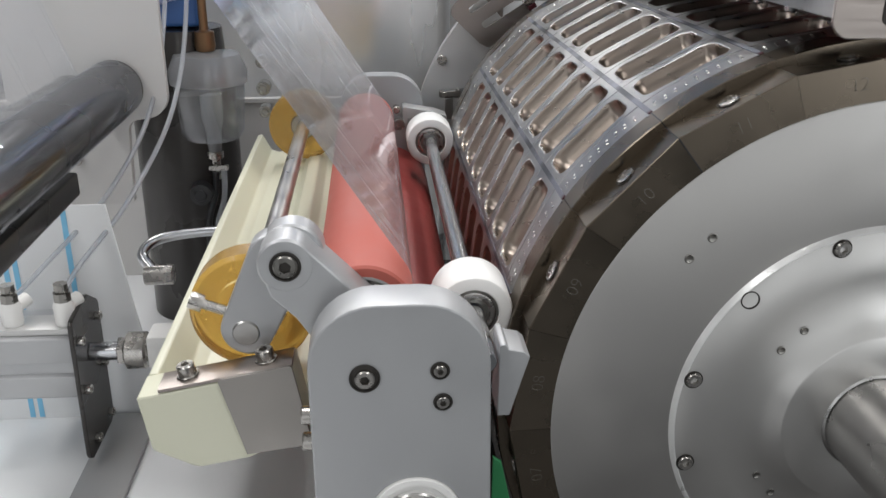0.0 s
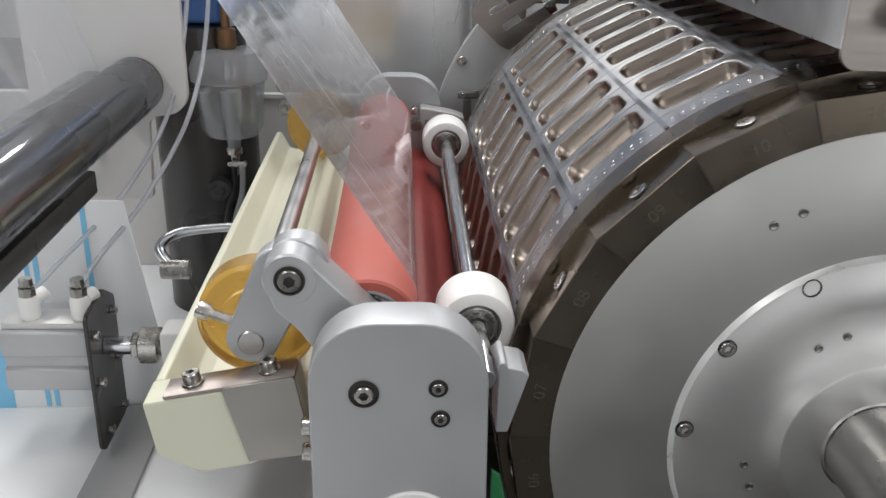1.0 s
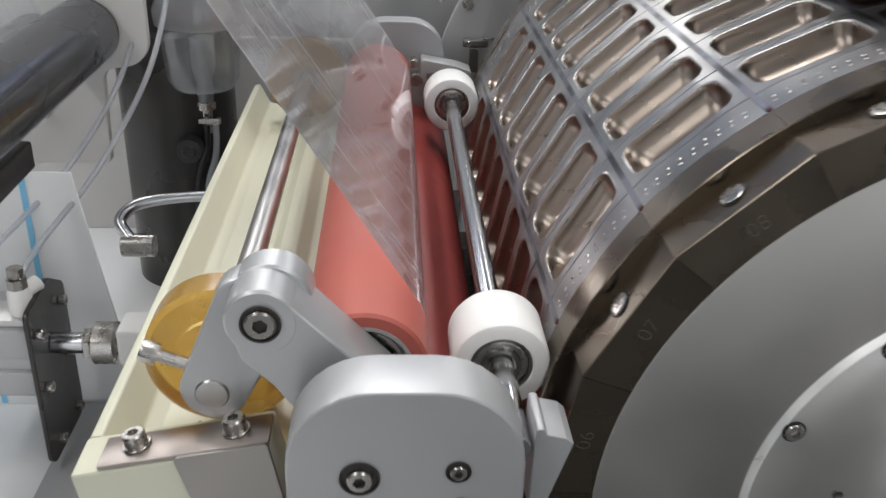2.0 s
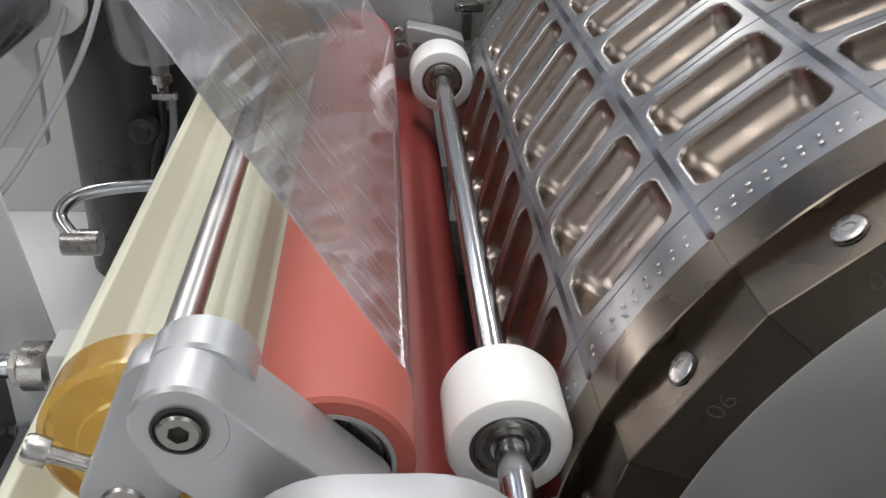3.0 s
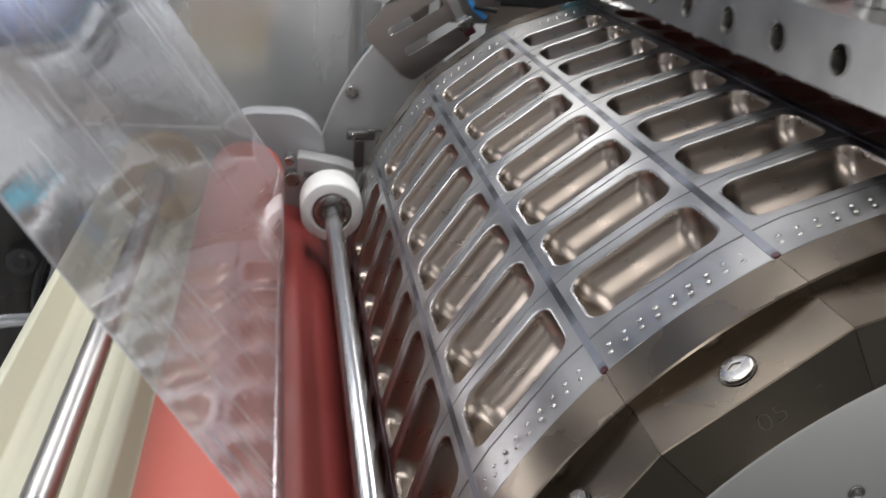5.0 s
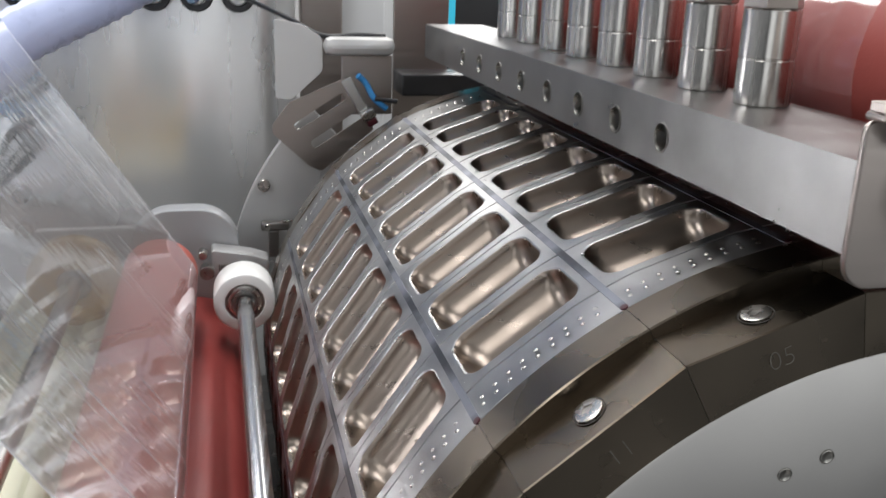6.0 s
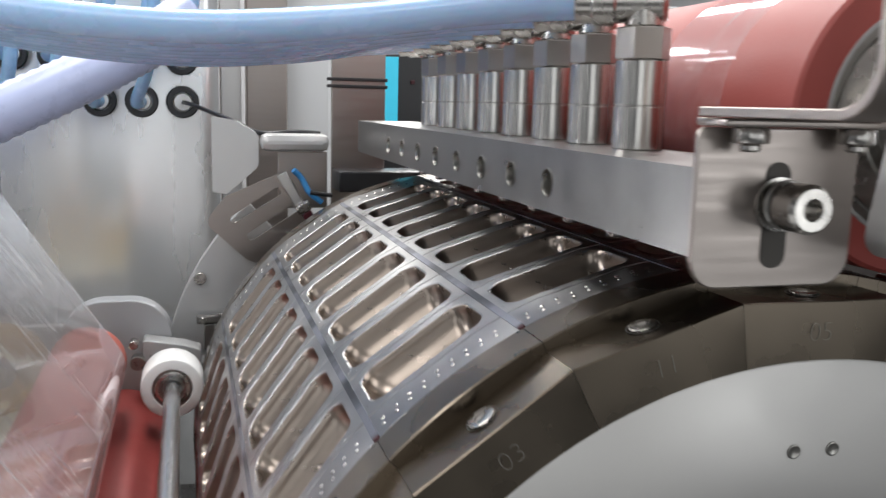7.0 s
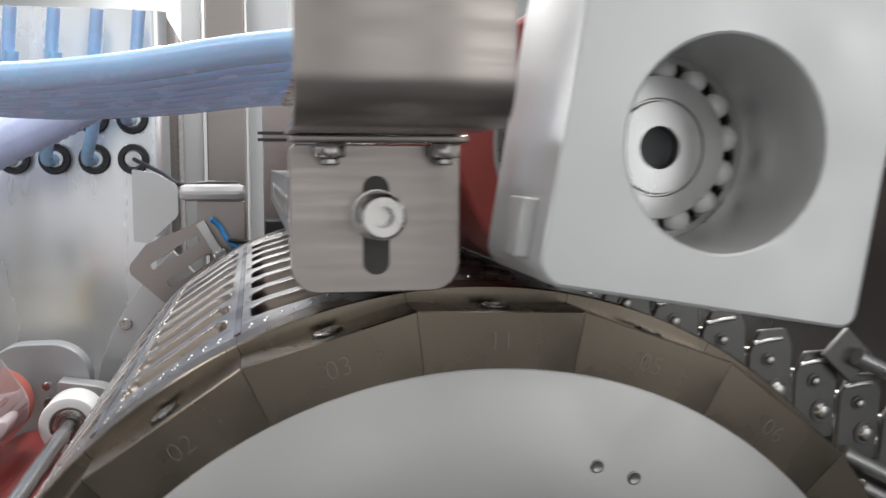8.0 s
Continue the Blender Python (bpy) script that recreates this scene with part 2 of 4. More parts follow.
def lathe_data(profile, n=48, axis="Y"):
    """Turns a profile of (along, radius) about the axis; ends that do not reach the axis stay open."""
    verts, faces, rings = [], [], []
    for a, r in profile:
        if r < 1e-7:
            rings.append([len(verts)])
            verts.append((0, a, 0))
        else:
            rings.append(list(range(len(verts), len(verts) + n)))
            for k in range(n):
                w = 2 * math.pi * k / n
                verts.append((r * math.sin(w), a, r * math.cos(w)))
    for p, q in zip(rings, rings[1:]):
        for k in range(n):
            j = (k + 1) % n
            if len(p) == 1 and len(q) > 1:
                faces.append((p[0], q[k], q[j]))
            elif len(q) == 1 and len(p) > 1:
                faces.append((p[k], p[j], q[0]))
            elif len(p) > 1:
                faces.append((p[k], p[j], q[j], q[k]))
    if axis == "Z":
        verts = [(x, -z, y) for x, y, z in verts]
    elif axis == "X":
        verts = [(y, -x, z) for x, y, z in verts]
    return verts, faces


def lathe(name, profile, mat, parent=None, m=None, n=48, axis="Y", label="", sharp=32):
    return put(name, to_mesh(name, *lathe_data(profile, n, axis), mat, sharp), parent, m, label)


def rod_profile(a, b, r, chamfer=0.0006):
    return [(a, 0), (a, r - chamfer), (a + chamfer, r), (b - chamfer, r), (b, r - chamfer), (b, 0)]


def outline_round(points, radii, n=8):
    """A closed outline with its corners rounded: points and the radius at each."""
    out, k = [], len(points)
    for i in range(k):
        p, a, b, r = Vector(points[i]), Vector(points[i - 1]), Vector(points[(i + 1) % k]), radii[i]
        if r <= 0:
            out.append(tuple(p))
            continue
        u, v = (a - p).normalized(), (b - p).normalized()
        ang = u.angle(v)
        d = min(r / math.tan(ang / 2), 0.49 * (a - p).length, 0.49 * (b - p).length)
        rr = d * math.tan(ang / 2)
        c = p + (u + v).normalized() * (rr / math.sin(ang / 2))
        s, e = p + u * d - c, p + v * d - c
        turn = s.angle_signed(e)
        for j in range(n + 1):
            w = -turn * j / n
            out.append((c.x + s.x * math.cos(w) - s.y * math.sin(w), c.y + s.x * math.sin(w) + s.y * math.cos(w)))
    return out


def prism_bm(outline, y0, y1, holes=(), bevel=0.0, cuts=()):
    """An outline in the xz plane, drawn out along y, with round holes (x, z, r) cut through it."""
    bm = bmesh.new()
    loops = [[bm.verts.new((x, y0, z)) for x, z in outline]]
    for hx, hz, hr in holes:
        loops.append([bm.verts.new((hx + hr * math.cos(w * math.pi / 20), y0, hz + hr * math.sin(w * math.pi / 20))) for w in range(40)])
    for cut in cuts:
        loops.append([bm.verts.new((x, y0, z)) for x, z in cut])
    edges = []
    for lp in loops:
        for i in range(len(lp)):
            edges.append(bm.edges.new((lp[i], lp[(i + 1) % len(lp)])))
    if holes or cuts:
        bmesh.ops.triangle_fill(bm, use_beauty=True, use_dissolve=False, edges=edges)
    else:
        bm.faces.new(loops[0])
    ext = bmesh.ops.extrude_face_region(bm, geom=bm.faces[:])
    for g in ext["geom"]:
        if isinstance(g, bmesh.types.BMVert):
            g.co.y = y1
    if bevel:
        bmesh.ops.recalc_face_normals(bm, faces=bm.faces)
        rim = [e for e in bm.edges if len(e.link_faces) == 2 and e.calc_face_angle(0) > radians(60) and abs(e.verts[0].co.y - e.verts[1].co.y) < 1e-6]
        bmesh.ops.bevel(bm, geom=rim, offset=bevel, segments=2, affect="EDGES", profile=0.5)
    return bm


def prism(name, outline, y0, y1, mat, parent=None, m=None, holes=(), bevel=0.0008, label=""):
    return put(name, bm_mesh(name, prism_bm(outline, y0, y1, holes, bevel), mat, 25), parent, m, label)


def spline(points, per=10):
    """A smooth row of points through the given ones."""
    p = [Vector(q) for q in points]
    p = [p[0] * 2 - p[1]] + p + [p[-1] * 2 - p[-2]]
    out = []
    for i in range(1, len(p) - 2):
        for k in range(per):
            t = k / per
            out.append(0.5 * (2 * p[i] + (p[i + 1] - p[i - 1]) * t + (2 * p[i - 1] - 5 * p[i] + 4 * p[i + 1] - p[i + 2]) * t * t + (3 * p[i] - p[i - 1] - 3 * p[i + 1] + p[i + 2]) * t ** 3))
    out.append(p[-2])
    return out


def pipe(name, points, r, mat, parent=None, label="", per=10, n=14, ribs=0.0):
    path = spline(points, per)
    verts, faces = [], []
    up = Vector((0.13, 0.31, 0.94))
    for i, c in enumerate(path):
        d = (path[min(i + 1, len(path) - 1)] - path[max(i - 1, 0)]).normalized()
        u = d.cross(up).normalized()
        v = d.cross(u)
        rr = r * (1 + (ribs if i % 2 else -ribs))
        for k in range(n):
            w = 2 * math.pi * k / n
            verts.append(c + (u * math.cos(w) + v * math.sin(w)) * rr)
    for i in range(len(path) - 1):
        for k in range(n):
            j = (k + 1) % n
            faces.append((i * n + k, i * n + j, (i + 1) * n + j, (i + 1) * n + k))
    faces.append(tuple(range(n)))
    faces.append(tuple(range((len(path) - 1) * n, len(path) * n)))
    return put(name, to_mesh(name, verts, faces, mat, 60), parent, None, label)


def cap_screw_mesh(name, r, h, mat, socket=True):
    """A socket head that looks along -y, its seat at y = 0."""
    prof = [(0, r * 0.99), (-h * 0.86, r), (-h, r * 0.88), (-h, r * 0.52)]
    v, f = lathe_data(prof, 24)
    k = len(v)
    hexr = r * 0.52
    for depth in (-h, -h * 0.45):
        for i in range(24):
            w = 2 * math.pi * i / 24
            side = math.cos(math.pi / 6) / math.cos((w % (math.pi / 3)) - math.pi / 6)
            v.append((hexr * side * math.sin(w), depth, hexr * side * math.cos(w)))
    ring0 = range(k - 24, k)
    for i in range(24):
        j = (i + 1) % 24
        f.append((ring0[i], ring0[j], k + j, k + i))
        f.append((k + i, k + j, k + 24 + j, k + 24 + i))
    f.append(tuple(range(k + 24, k + 48)))
    return to_mesh(name, v, f, mat, 28)


SCREW_M6 = cap_screw_mesh("screw", 0.0052, 0.006, BOLT)
SCREW_DARK = cap_screw_mesh("screw", 0.0066, 0.006, BOLT_DARK)
SCREW_M5 = cap_screw_mesh("screw", 0.0043, 0.005, BOLT)
SCREW_M4 = cap_screw_mesh("screw", 0.0034, 0.004, BOLT)
# Shallow rings; their dark colour paints the shaded gap round a screw.
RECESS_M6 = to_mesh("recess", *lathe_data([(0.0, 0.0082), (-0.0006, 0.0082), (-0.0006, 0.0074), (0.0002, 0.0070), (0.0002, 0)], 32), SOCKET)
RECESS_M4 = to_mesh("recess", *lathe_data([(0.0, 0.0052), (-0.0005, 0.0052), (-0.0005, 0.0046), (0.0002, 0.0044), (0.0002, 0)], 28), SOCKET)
# Almost flat disc, its dark steel painting the shade of a drilled hole.
DIMPLE = to_mesh("small_hole", *lathe_data([(0.0, 0.0030), (-0.0003, 0.0029), (-0.0004, 0.0025), (-0.0002, 0.0022), (-0.0001, 0)], 24), BOLT_DARK)


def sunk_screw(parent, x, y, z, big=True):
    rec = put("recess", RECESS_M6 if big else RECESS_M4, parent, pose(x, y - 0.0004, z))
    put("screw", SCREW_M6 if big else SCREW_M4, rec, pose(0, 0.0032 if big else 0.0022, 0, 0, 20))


# ---------------------------------------------------------------- hall
def structure(ob, label, category):
    return tagged(ob, label, category, "", "structure")


structure(span("machine_deck", (-1.3, -0.55, -1.098), (-0.335, 1.40, -0.19), WHITE_PAINT, None, 0.002), "wide pale painted deck plate of the machine", "deck plate")
# Added dark block that darkens what the drum face and ring reflect.
structure(span("dark_bed_block", (-0.333, -0.60, -1.098), (0.80, 1.40, -0.40), DARK_STEEL, None, 0.002), "dark block added below the mould drum to darken its reflections", "machine bed")
structure(span("floor", (-4, -4, -1.2), (4, 8, -1.1), FLOOR, None, 0), "grey resin floor of the factory hall", "floor")
structure(span("ceiling", (-4, -4, 2.45), (4, 8, 2.55), CEIL, None, 0), "plain white hall ceiling above the machine", "ceiling")
structure(span("wall_north", (-4, 7.9, -1.1), (4, 8, 2.45), WALL, None, 0), "pale grey painted hall wall", "wall")
# Unseen wall, kept dark so front faces reflect less light.
structure(span("wall_south", (-4, -4, -1.1), (4, -3.9, 2.45), WALL_DARK, None, 0), "unseen hall wall behind the operator side, darkened to dim reflections", "wall")
structure(span("wall_west", (-4.1, -4, -1.1), (-4, 8, 2.45), WALL, None, 0), "pale grey painted hall wall", "wall")
structure(span("wall_east", (4, -4, -1.1), (4.1, 8, 2.45), WALL, None, 0), "pale grey painted hall wall", "wall")


# ---------------------------------------------------------------- mould drum
R_MOULD, R_FACE, R_POLY = 0.2301, 0.2, 0.2256
PLATE_Y0, PLATE_Y1 = 0.0446, 0.4855
DRUM_SPEED, SEAM0 = 19.566, -37.57
drum = thing("mould_drum", "large rotating steel mould drum with rows of oblong cavities", "mould drum")


def on_drum(a, y, r):
    return (r * math.sin(a), y, r * math.cos(a))


def mould_plate_mesh():
    """One 18 degree plate with eight pockets, its middle at the top."""
    verts, faces = [], []
    half_a, half_y = R_MOULD * radians(8.93), 0.024
    oa, oy, cr = R_MOULD * radians(7.4), 0.0174, 0.0085

    def rounded(a, y, c):
        pts = []
        for sx, sy, start in ((1, 1, 0), (-1, 1, 90), (-1, -1, 180), (1, -1, 270)):
            for k in range(9):
                w = radians(start + 90 * k / 8)
                pts.append((sx * (a - c) + c * math.cos(w), sy * (y - c) + c * math.sin(w)))
        return pts

    def cell():
        pts, base = [], rounded(oa, oy, cr)
        for q, (sx, sy) in enumerate(((1, 1), (-1, 1), (-1, -1), (1, -1))):
            for k in range(9):
                px_, py_ = base[q * 9 + k]
                first = k < 4
                on_side = (first and q % 2 == 0) or (k > 4 and q % 2 == 1)
                if k == 4:
                    pts.append((sx * half_a, sy * half_y))
                elif on_side:
                    f = (k if first else 8 - k) / 4
                    pts.append((sx * half_a, sy * ((oy - cr) + (half_y - oy + cr) * f)))
                else:
                    f = (k if first else 8 - k) / 4
                    pts.append((sx * ((oa - cr) + (half_a - oa + cr) * f), sy * half_y))
        return pts

    def inset(loop, d):
        return [(math.copysign(min(abs(u), half_a - 0.0002), u), math.copysign(min(abs(v), half_y - d), v)) for u, v in loop]

    rim = [(cell(), 0.0008), (inset(cell(), 0.00035), 0.0008), (inset(cell(), 0.0006), 0.0)]
    rim.append((rounded(oa + 0.0011, oy + 0.0011, cr + 0.0008), 0.0))
    rim.append((rounded(oa + 0.0003, oy + 0.0003, cr + 0.00015), 0.0003))
    n = 36
    for c in range(8):
        yc = 0.091 + 0.048 * c
        base = len(verts)
        for loop, depth in rim:
            for u, v in loop:
                verts.append(on_drum(u / R_MOULD, yc + v, R_MOULD - depth))
        for s in range(len(rim) - 1):
            for k in range(n):
                j = (k + 1) % n
                faces.append((base + s * n + k, base + s * n + j, base + (s + 1) * n + j, base + (s + 1) * n + k))
    edge = sorted(u for u, v in cell() if abs(v - half_y) < 1e-9)
    rows = [(PLATE_Y0, 0.012), (PLATE_Y0, 0.0004), (PLATE_Y0 + 0.0004, 0), (0.0664, 0), (0.0667, 0.0008), (0.0670, 0.0008)]
    for rows_ in (rows, [(0.451, 0.0008), (0.4514, 0), (PLATE_Y1, 0), (PLATE_Y1, 0.012)]):
        b = len(verts)
        for y, d in rows_:
            verts += [on_drum(u / R_MOULD, y, R_MOULD - d) for u in edge]
        w = len(edge)
        for i in range(len(rows_) - 1):
            for k in range(w - 1):
                faces.append((b + i * w + k, b + i * w + k + 1, b + (i + 1) * w + k + 1, b + (i + 1) * w + k))
    for side in (-1, 1):
        b = len(verts)
        a = radians(8.93) * side
        verts += [on_drum(a, PLATE_Y0, R_MOULD), on_drum(a, PLATE_Y1, R_MOULD), on_drum(a, PLATE_Y1, R_MOULD - 0.012), on_drum(a, PLATE_Y0, R_MOULD - 0.012)]
        faces.append((b, b + 1, b + 2, b + 3))
    plate = to_mesh("mould_plate", verts, faces, MOULD, 14, weld=True)
    verts, faces = [], []
    pocket = []
    pocket.append((rounded(oa + 0.0003, oy + 0.0003, cr + 0.00015), 0.0003))
    for k in range(10):
        w = math.pi / 2 * k / 9.25
        v = oy * math.cos(w) ** 0.85
        pocket.append((rounded(oa - 0.0095 * (1 - math.cos(w)), v, min(cr, v * 0.9)), 0.0006 + 0.0150 * math.sin(w)))
    for loop, depth in pocket:
        for u, v in loop:
            verts.append(on_drum(u / R_MOULD, v, R_MOULD - depth))
    for s in range(len(pocket) - 1):
        for k in range(n):
            j = (k + 1) % n
            faces.append((s * n + k, s * n + j, s * n + n + j, s * n + n + k))
    last = (len(pocket) - 1) * n
    faces.append(tuple(last + k for k in range(n)))
    return plate, to_mesh("cavity", verts, faces, CAVITY, 60)


def pin_row_mesh():
    """Two staggered rows of small raised pins along one end of a plate."""
    verts, faces = [], []
    for yr, shift in ((0.0520, 0.0), (0.0566, 0.14), (0.4620, 0.0), (0.4666, 0.14)):
        for k in range(9):
            a = radians(-7.6 + 1.78 * (k + shift))
            if abs(a) > radians(8.2):
                continue
            b = len(verts)
            rows = ((0.0011, 0.0), (0.0008, 0.0003), (0.0004, 0.0004))
            for rad, h in rows:
                for q in range(8):
                    w = math.pi * q / 4
                    verts.append(on_drum(a + rad * math.cos(w) / R_MOULD, yr + rad * math.sin(w), R_MOULD + h))
            for s in range(2):
                for q in range(8):
                    j = (q + 1) % 8
                    faces.append((b + s * 8 + q, b + s * 8 + j, b + s * 8 + 8 + j, b + s * 8 + 8 + q))
            faces.append(tuple(b + 16 + q for q in range(8)))
    return to_mesh("pin_strip", verts, faces, BOLT, 60)


def droplet_mesh():
    """Small drops of water at the low ends of the nearer pockets."""
    rnd = random.Random(4)
    verts, faces = [], []
    for c in range(5):
        yc = 0.091 + 0.048 * c
        for k in range(9):
            a = radians(-8.4 + 1.0 * rnd.random()) if k < 6 else radians(-8 + 16 * rnd.random())
            y = yc + (rnd.random() - 0.5) * 0.036 if k < 6 else yc - 0.0215 + 0.0030 * rnd.random()
            rad, b = 0.0005 + 0.0007 * rnd.random() ** 2, len(verts)
            for f, h in ((1.0, -0.0001), (0.8, 0.45), (0.4, 0.7)):
                for q in range(8):
                    w = math.pi * q / 4
                    verts.append(on_drum(a + rad * f * math.cos(w) / R_MOULD, y + rad * f * math.sin(w), R_MOULD + rad * h))
            for s in range(2):
                for q in range(8):
                    j = (q + 1) % 8
                    faces.append((b + s * 8 + q, b + s * 8 + j, b + s * 8 + 8 + j, b + s * 8 + 8 + q))
            faces.append(tuple(b + 16 + q for q in range(8)))
    return to_mesh("droplets", verts, faces, WATER, 80)


def ring_segment_mesh():
    """One piece of the end ring: flat facet, step, round band and front face."""
    verts, faces = [], []
    n, half = 14, radians(8.97)
    sec = []
    for k in range(n + 1):
        a = -half + 2 * half * k / n
        flat = R_POLY * math.cos(radians(9)) / math.cos(a)
        sec.append([on_drum(a, 0.0, R_FACE - 0.006), on_drum(a, 0.0, flat - 0.0005), on_drum(a, 0.0005, flat), on_drum(a, 0.0242, flat),
                    on_drum(a, 0.0242, R_MOULD - 0.0006), on_drum(a, 0.0248, R_MOULD), on_drum(a, 0.0445, R_MOULD), on_drum(a, 0.0445, R_FACE - 0.006)])
    m = len(sec[0])
    for s in sec:
        verts += s
    for k in range(n):
        for i in range(m - 1):
            faces.append((k * m + i, k * m + i + 1, (k + 1) * m + i + 1, (k + 1) * m + i))
    faces.append(tuple(range(m)))
    faces.append(tuple(n * m + i for i in range(m)))
    return to_mesh("ring_segment", verts, faces, BRONZE, 20)


def number_mesh(word):
    cu = bpy.data.curves.new("number", "FONT")
    cu.body, cu.size, cu.extrude, cu.align_x, cu.align_y = word, 0.011, 0.0001, "CENTER", "CENTER"
    cu.offset = -0.00035
    ob = bpy.data.objects.new("number", cu)
    me = bpy.data.meshes.new_from_object(ob)
    bpy.data.objects.remove(ob)
    me.materials.append(MARK)
    return me


def build_drum():
    (plate, pocket), pins, seg = mould_plate_mesh(), pin_row_mesh(), ring_segment_mesh()
    drops = droplet_mesh()
    v, f = [], []
    for k in range(2):
        a = radians((-0.42, 0.42)[k])
        v += [on_drum(a, PLATE_Y0 + 0.001, R_MOULD + 0.0003), on_drum(a, PLATE_Y1, R_MOULD + 0.0003), on_drum(a, PLATE_Y1, R_MOULD - 0.004), on_drum(a, PLATE_Y0 + 0.001, R_MOULD - 0.004)]
    f = [(0, 1, 5, 4), (0, 4, 7, 3), (0, 3, 2, 1), (4, 5, 6, 7), (1, 2, 6, 5)]
    strip_mesh = to_mesh("seam_strip", v, f, SEAM)
    tip = to_mesh("seam_tip", *lathe_data([(-0.0004, 0.0018), (0.0003, 0.0016), (0.0005, 0.0)], 14, "Z"), SEAM_TIP)
    head = cap_screw_mesh("screw", 0.0056, 0.0012, BOLT)
    # Dark ring painting the shaded gap round each ring screw.
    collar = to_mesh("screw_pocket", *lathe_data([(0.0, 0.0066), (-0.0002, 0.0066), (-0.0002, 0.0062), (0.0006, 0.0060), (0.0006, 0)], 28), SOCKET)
    for k in range(20):
        mid = SEAM0 + 9 + 18 * k
        turn = pose(0, 0, 0, 0, mid)
        p = put("mould_plate", plate, drum, turn)
        tagged(put("pin_strip", pins, p, None), kind="stuff")
        tagged(put("droplets", drops, p, None, "small clear water drops"), kind="stuff")
        for c in range(8):
            put("cavity", pocket, p, pose(0, 0.091 + 0.048 * c, 0))
        s = put("seam_strip", strip_mesh, drum, pose(0, 0, 0, 0, mid - 9))
        put("seam_tip", tip, s, pose(0, PLATE_Y0 + 0.0015, R_MOULD + 0.0002))
        r = put("ring_segment", seg, drum, turn)
        flat = R_POLY * math.cos(radians(9))
        pk = put("screw_pocket", collar, r, pose(0, 0.0128, flat + 0.0003, -90))
        put("screw", head, pk, pose(0, 0.0002, 0, 0, 13 * k))
        num = round((mid + 118.57) / 18) + 6
        num = 11 if k == 13 else (num - 1) % 20 + 1
        put("number", number_mesh("%02d" % num), r, pose(0, -0.0002, 0.2105, 90, 0, 0))
        put("ring_segment", seg, drum, turn @ pose(0, 0.53, 0, 0, 0, 180))
    flat = R_POLY - 0.0006
    way = [(0.0, R_FACE), (0.0, flat), (0.0242, flat + 0.0006), (0.0242, R_MOULD), (0.0445, R_MOULD)]
    v, f = [], []
    for i, (y, r) in enumerate(way):
        side = radians((0.05, -0.08, 0.02, -0.05, 0.04)[i])
        for a in (-0.11, 0.11):
            lift = 0.00025
            v.append(on_drum(radians(a) + side, y - (lift if i < 2 else 0), r + (lift if i else 0)))
    for i in range(len(way) - 1):
        f.append((2 * i, 2 * i + 1, 2 * i + 3, 2 * i + 2))
    put("open_joint", to_mesh("open_joint", v, f, BLACK, 20), drum, pose(0, 0, 0, 0, SEAM0), "black open joint between two ring segments")
    lathe("drum_core", [(0.02, 0.0), (0.02, 0.19), (0.03, 0.208), (0.50, 0.208), (0.51, 0.19), (0.51, 0)], BOLT_DARK, drum, n=80)
    lathe("end_plate", [(-0.0006, 0.1235), (-0.0006, 0.1990), (-0.0002, 0.1998), (0.02, 0.1998)], FACE, drum, n=160, label="matt turned grey steel end plate")
    flange = lathe("hub_flange", [(-0.0002, 0.1250), (-0.0006, 0.1248), (-0.0034, 0.1222), (-0.0034, 0.094), (-0.0042, 0.084), (-0.0062, 0.074), (-0.0095, 0.0655), (-0.0140, 0.0590),
                                  (-0.0148, 0.0574), (-0.0148, 0.033)], FLANGE, drum, n=128, label="raised round hub flange with a cone", sharp=50)
    lathe("shaft", [(-0.0140, 0.0332), (-0.0152, 0.0312), (-0.2000, 0.0312), (-0.2012, 0.0300), (-0.2012, 0)], STEEL, drum, n=64, label="thick ground steel shaft")
    # Pale ring laid over the chamfer; its colour paints the reflected highlight.
    lathe("flange_edge", [(-0.0001, 0.1254), (-0.0008, 0.1252), (-0.0037, 0.1226), (-0.0037, 0.1222)], CHAMFER_GLINT, flange, n=160, label="pale ring painting the highlight on the turned chamfer")
    for k in range(12):
        a = radians(-17.0 - 29.6 * k if k < 4 else -17.0 - 30 * k)
        x, z = 0.1172 * math.sin(a), 0.1172 * math.cos(a)
        rec = put("recess", RECESS_M4, flange, pose(x, -0.0036, z) @ Matrix.Scale(1.12, 4))
        if k != 1:
            put("screw", SCREW_M5, rec, pose(0, 0.0030, 0, 0, 31 * k))
    for k in range(4):
        for d in (-3.1, 3.1):
            a = radians(-46.15 + 90 * k + d)
            put("small_hole", DIMPLE, drum, pose(0.1636 * math.sin(a), -0.0008, 0.1636 * math.cos(a)))
        for d in (-6.6, 6.6):
            a = radians(-46.2 - 83.5 * k + d)
            put("small_hole", DIMPLE, flange, pose(0.078 * math.sin(a), -0.0057, 0.078 * math.cos(a)) @ Matrix.Scale(0.9, 4))


build_drum()


# ---------------------------------------------------------------- film rollers and their bracket
def bearing(parent, x, y, z, r_in, r_out):
    """A ball bearing's face towards -y."""
    b = lathe("bearing", [(0.001, r_out), (-0.0002, r_out), (-0.0002, r_out * 0.90), (0.0008, r_out * 0.87), (0.0008, r_in * 1.35), (-0.0002, r_in * 1.3), (-0.0002, r_in)],
              BOLT_DARK, parent, pose(x, y, z), 40)
    lathe("dust_shield", [(0.0006, r_out * 0.86), (0.0003, r_out * 0.8), (0.0005, r_in * 1.36)], BOLT, b, None, 40)
    return b


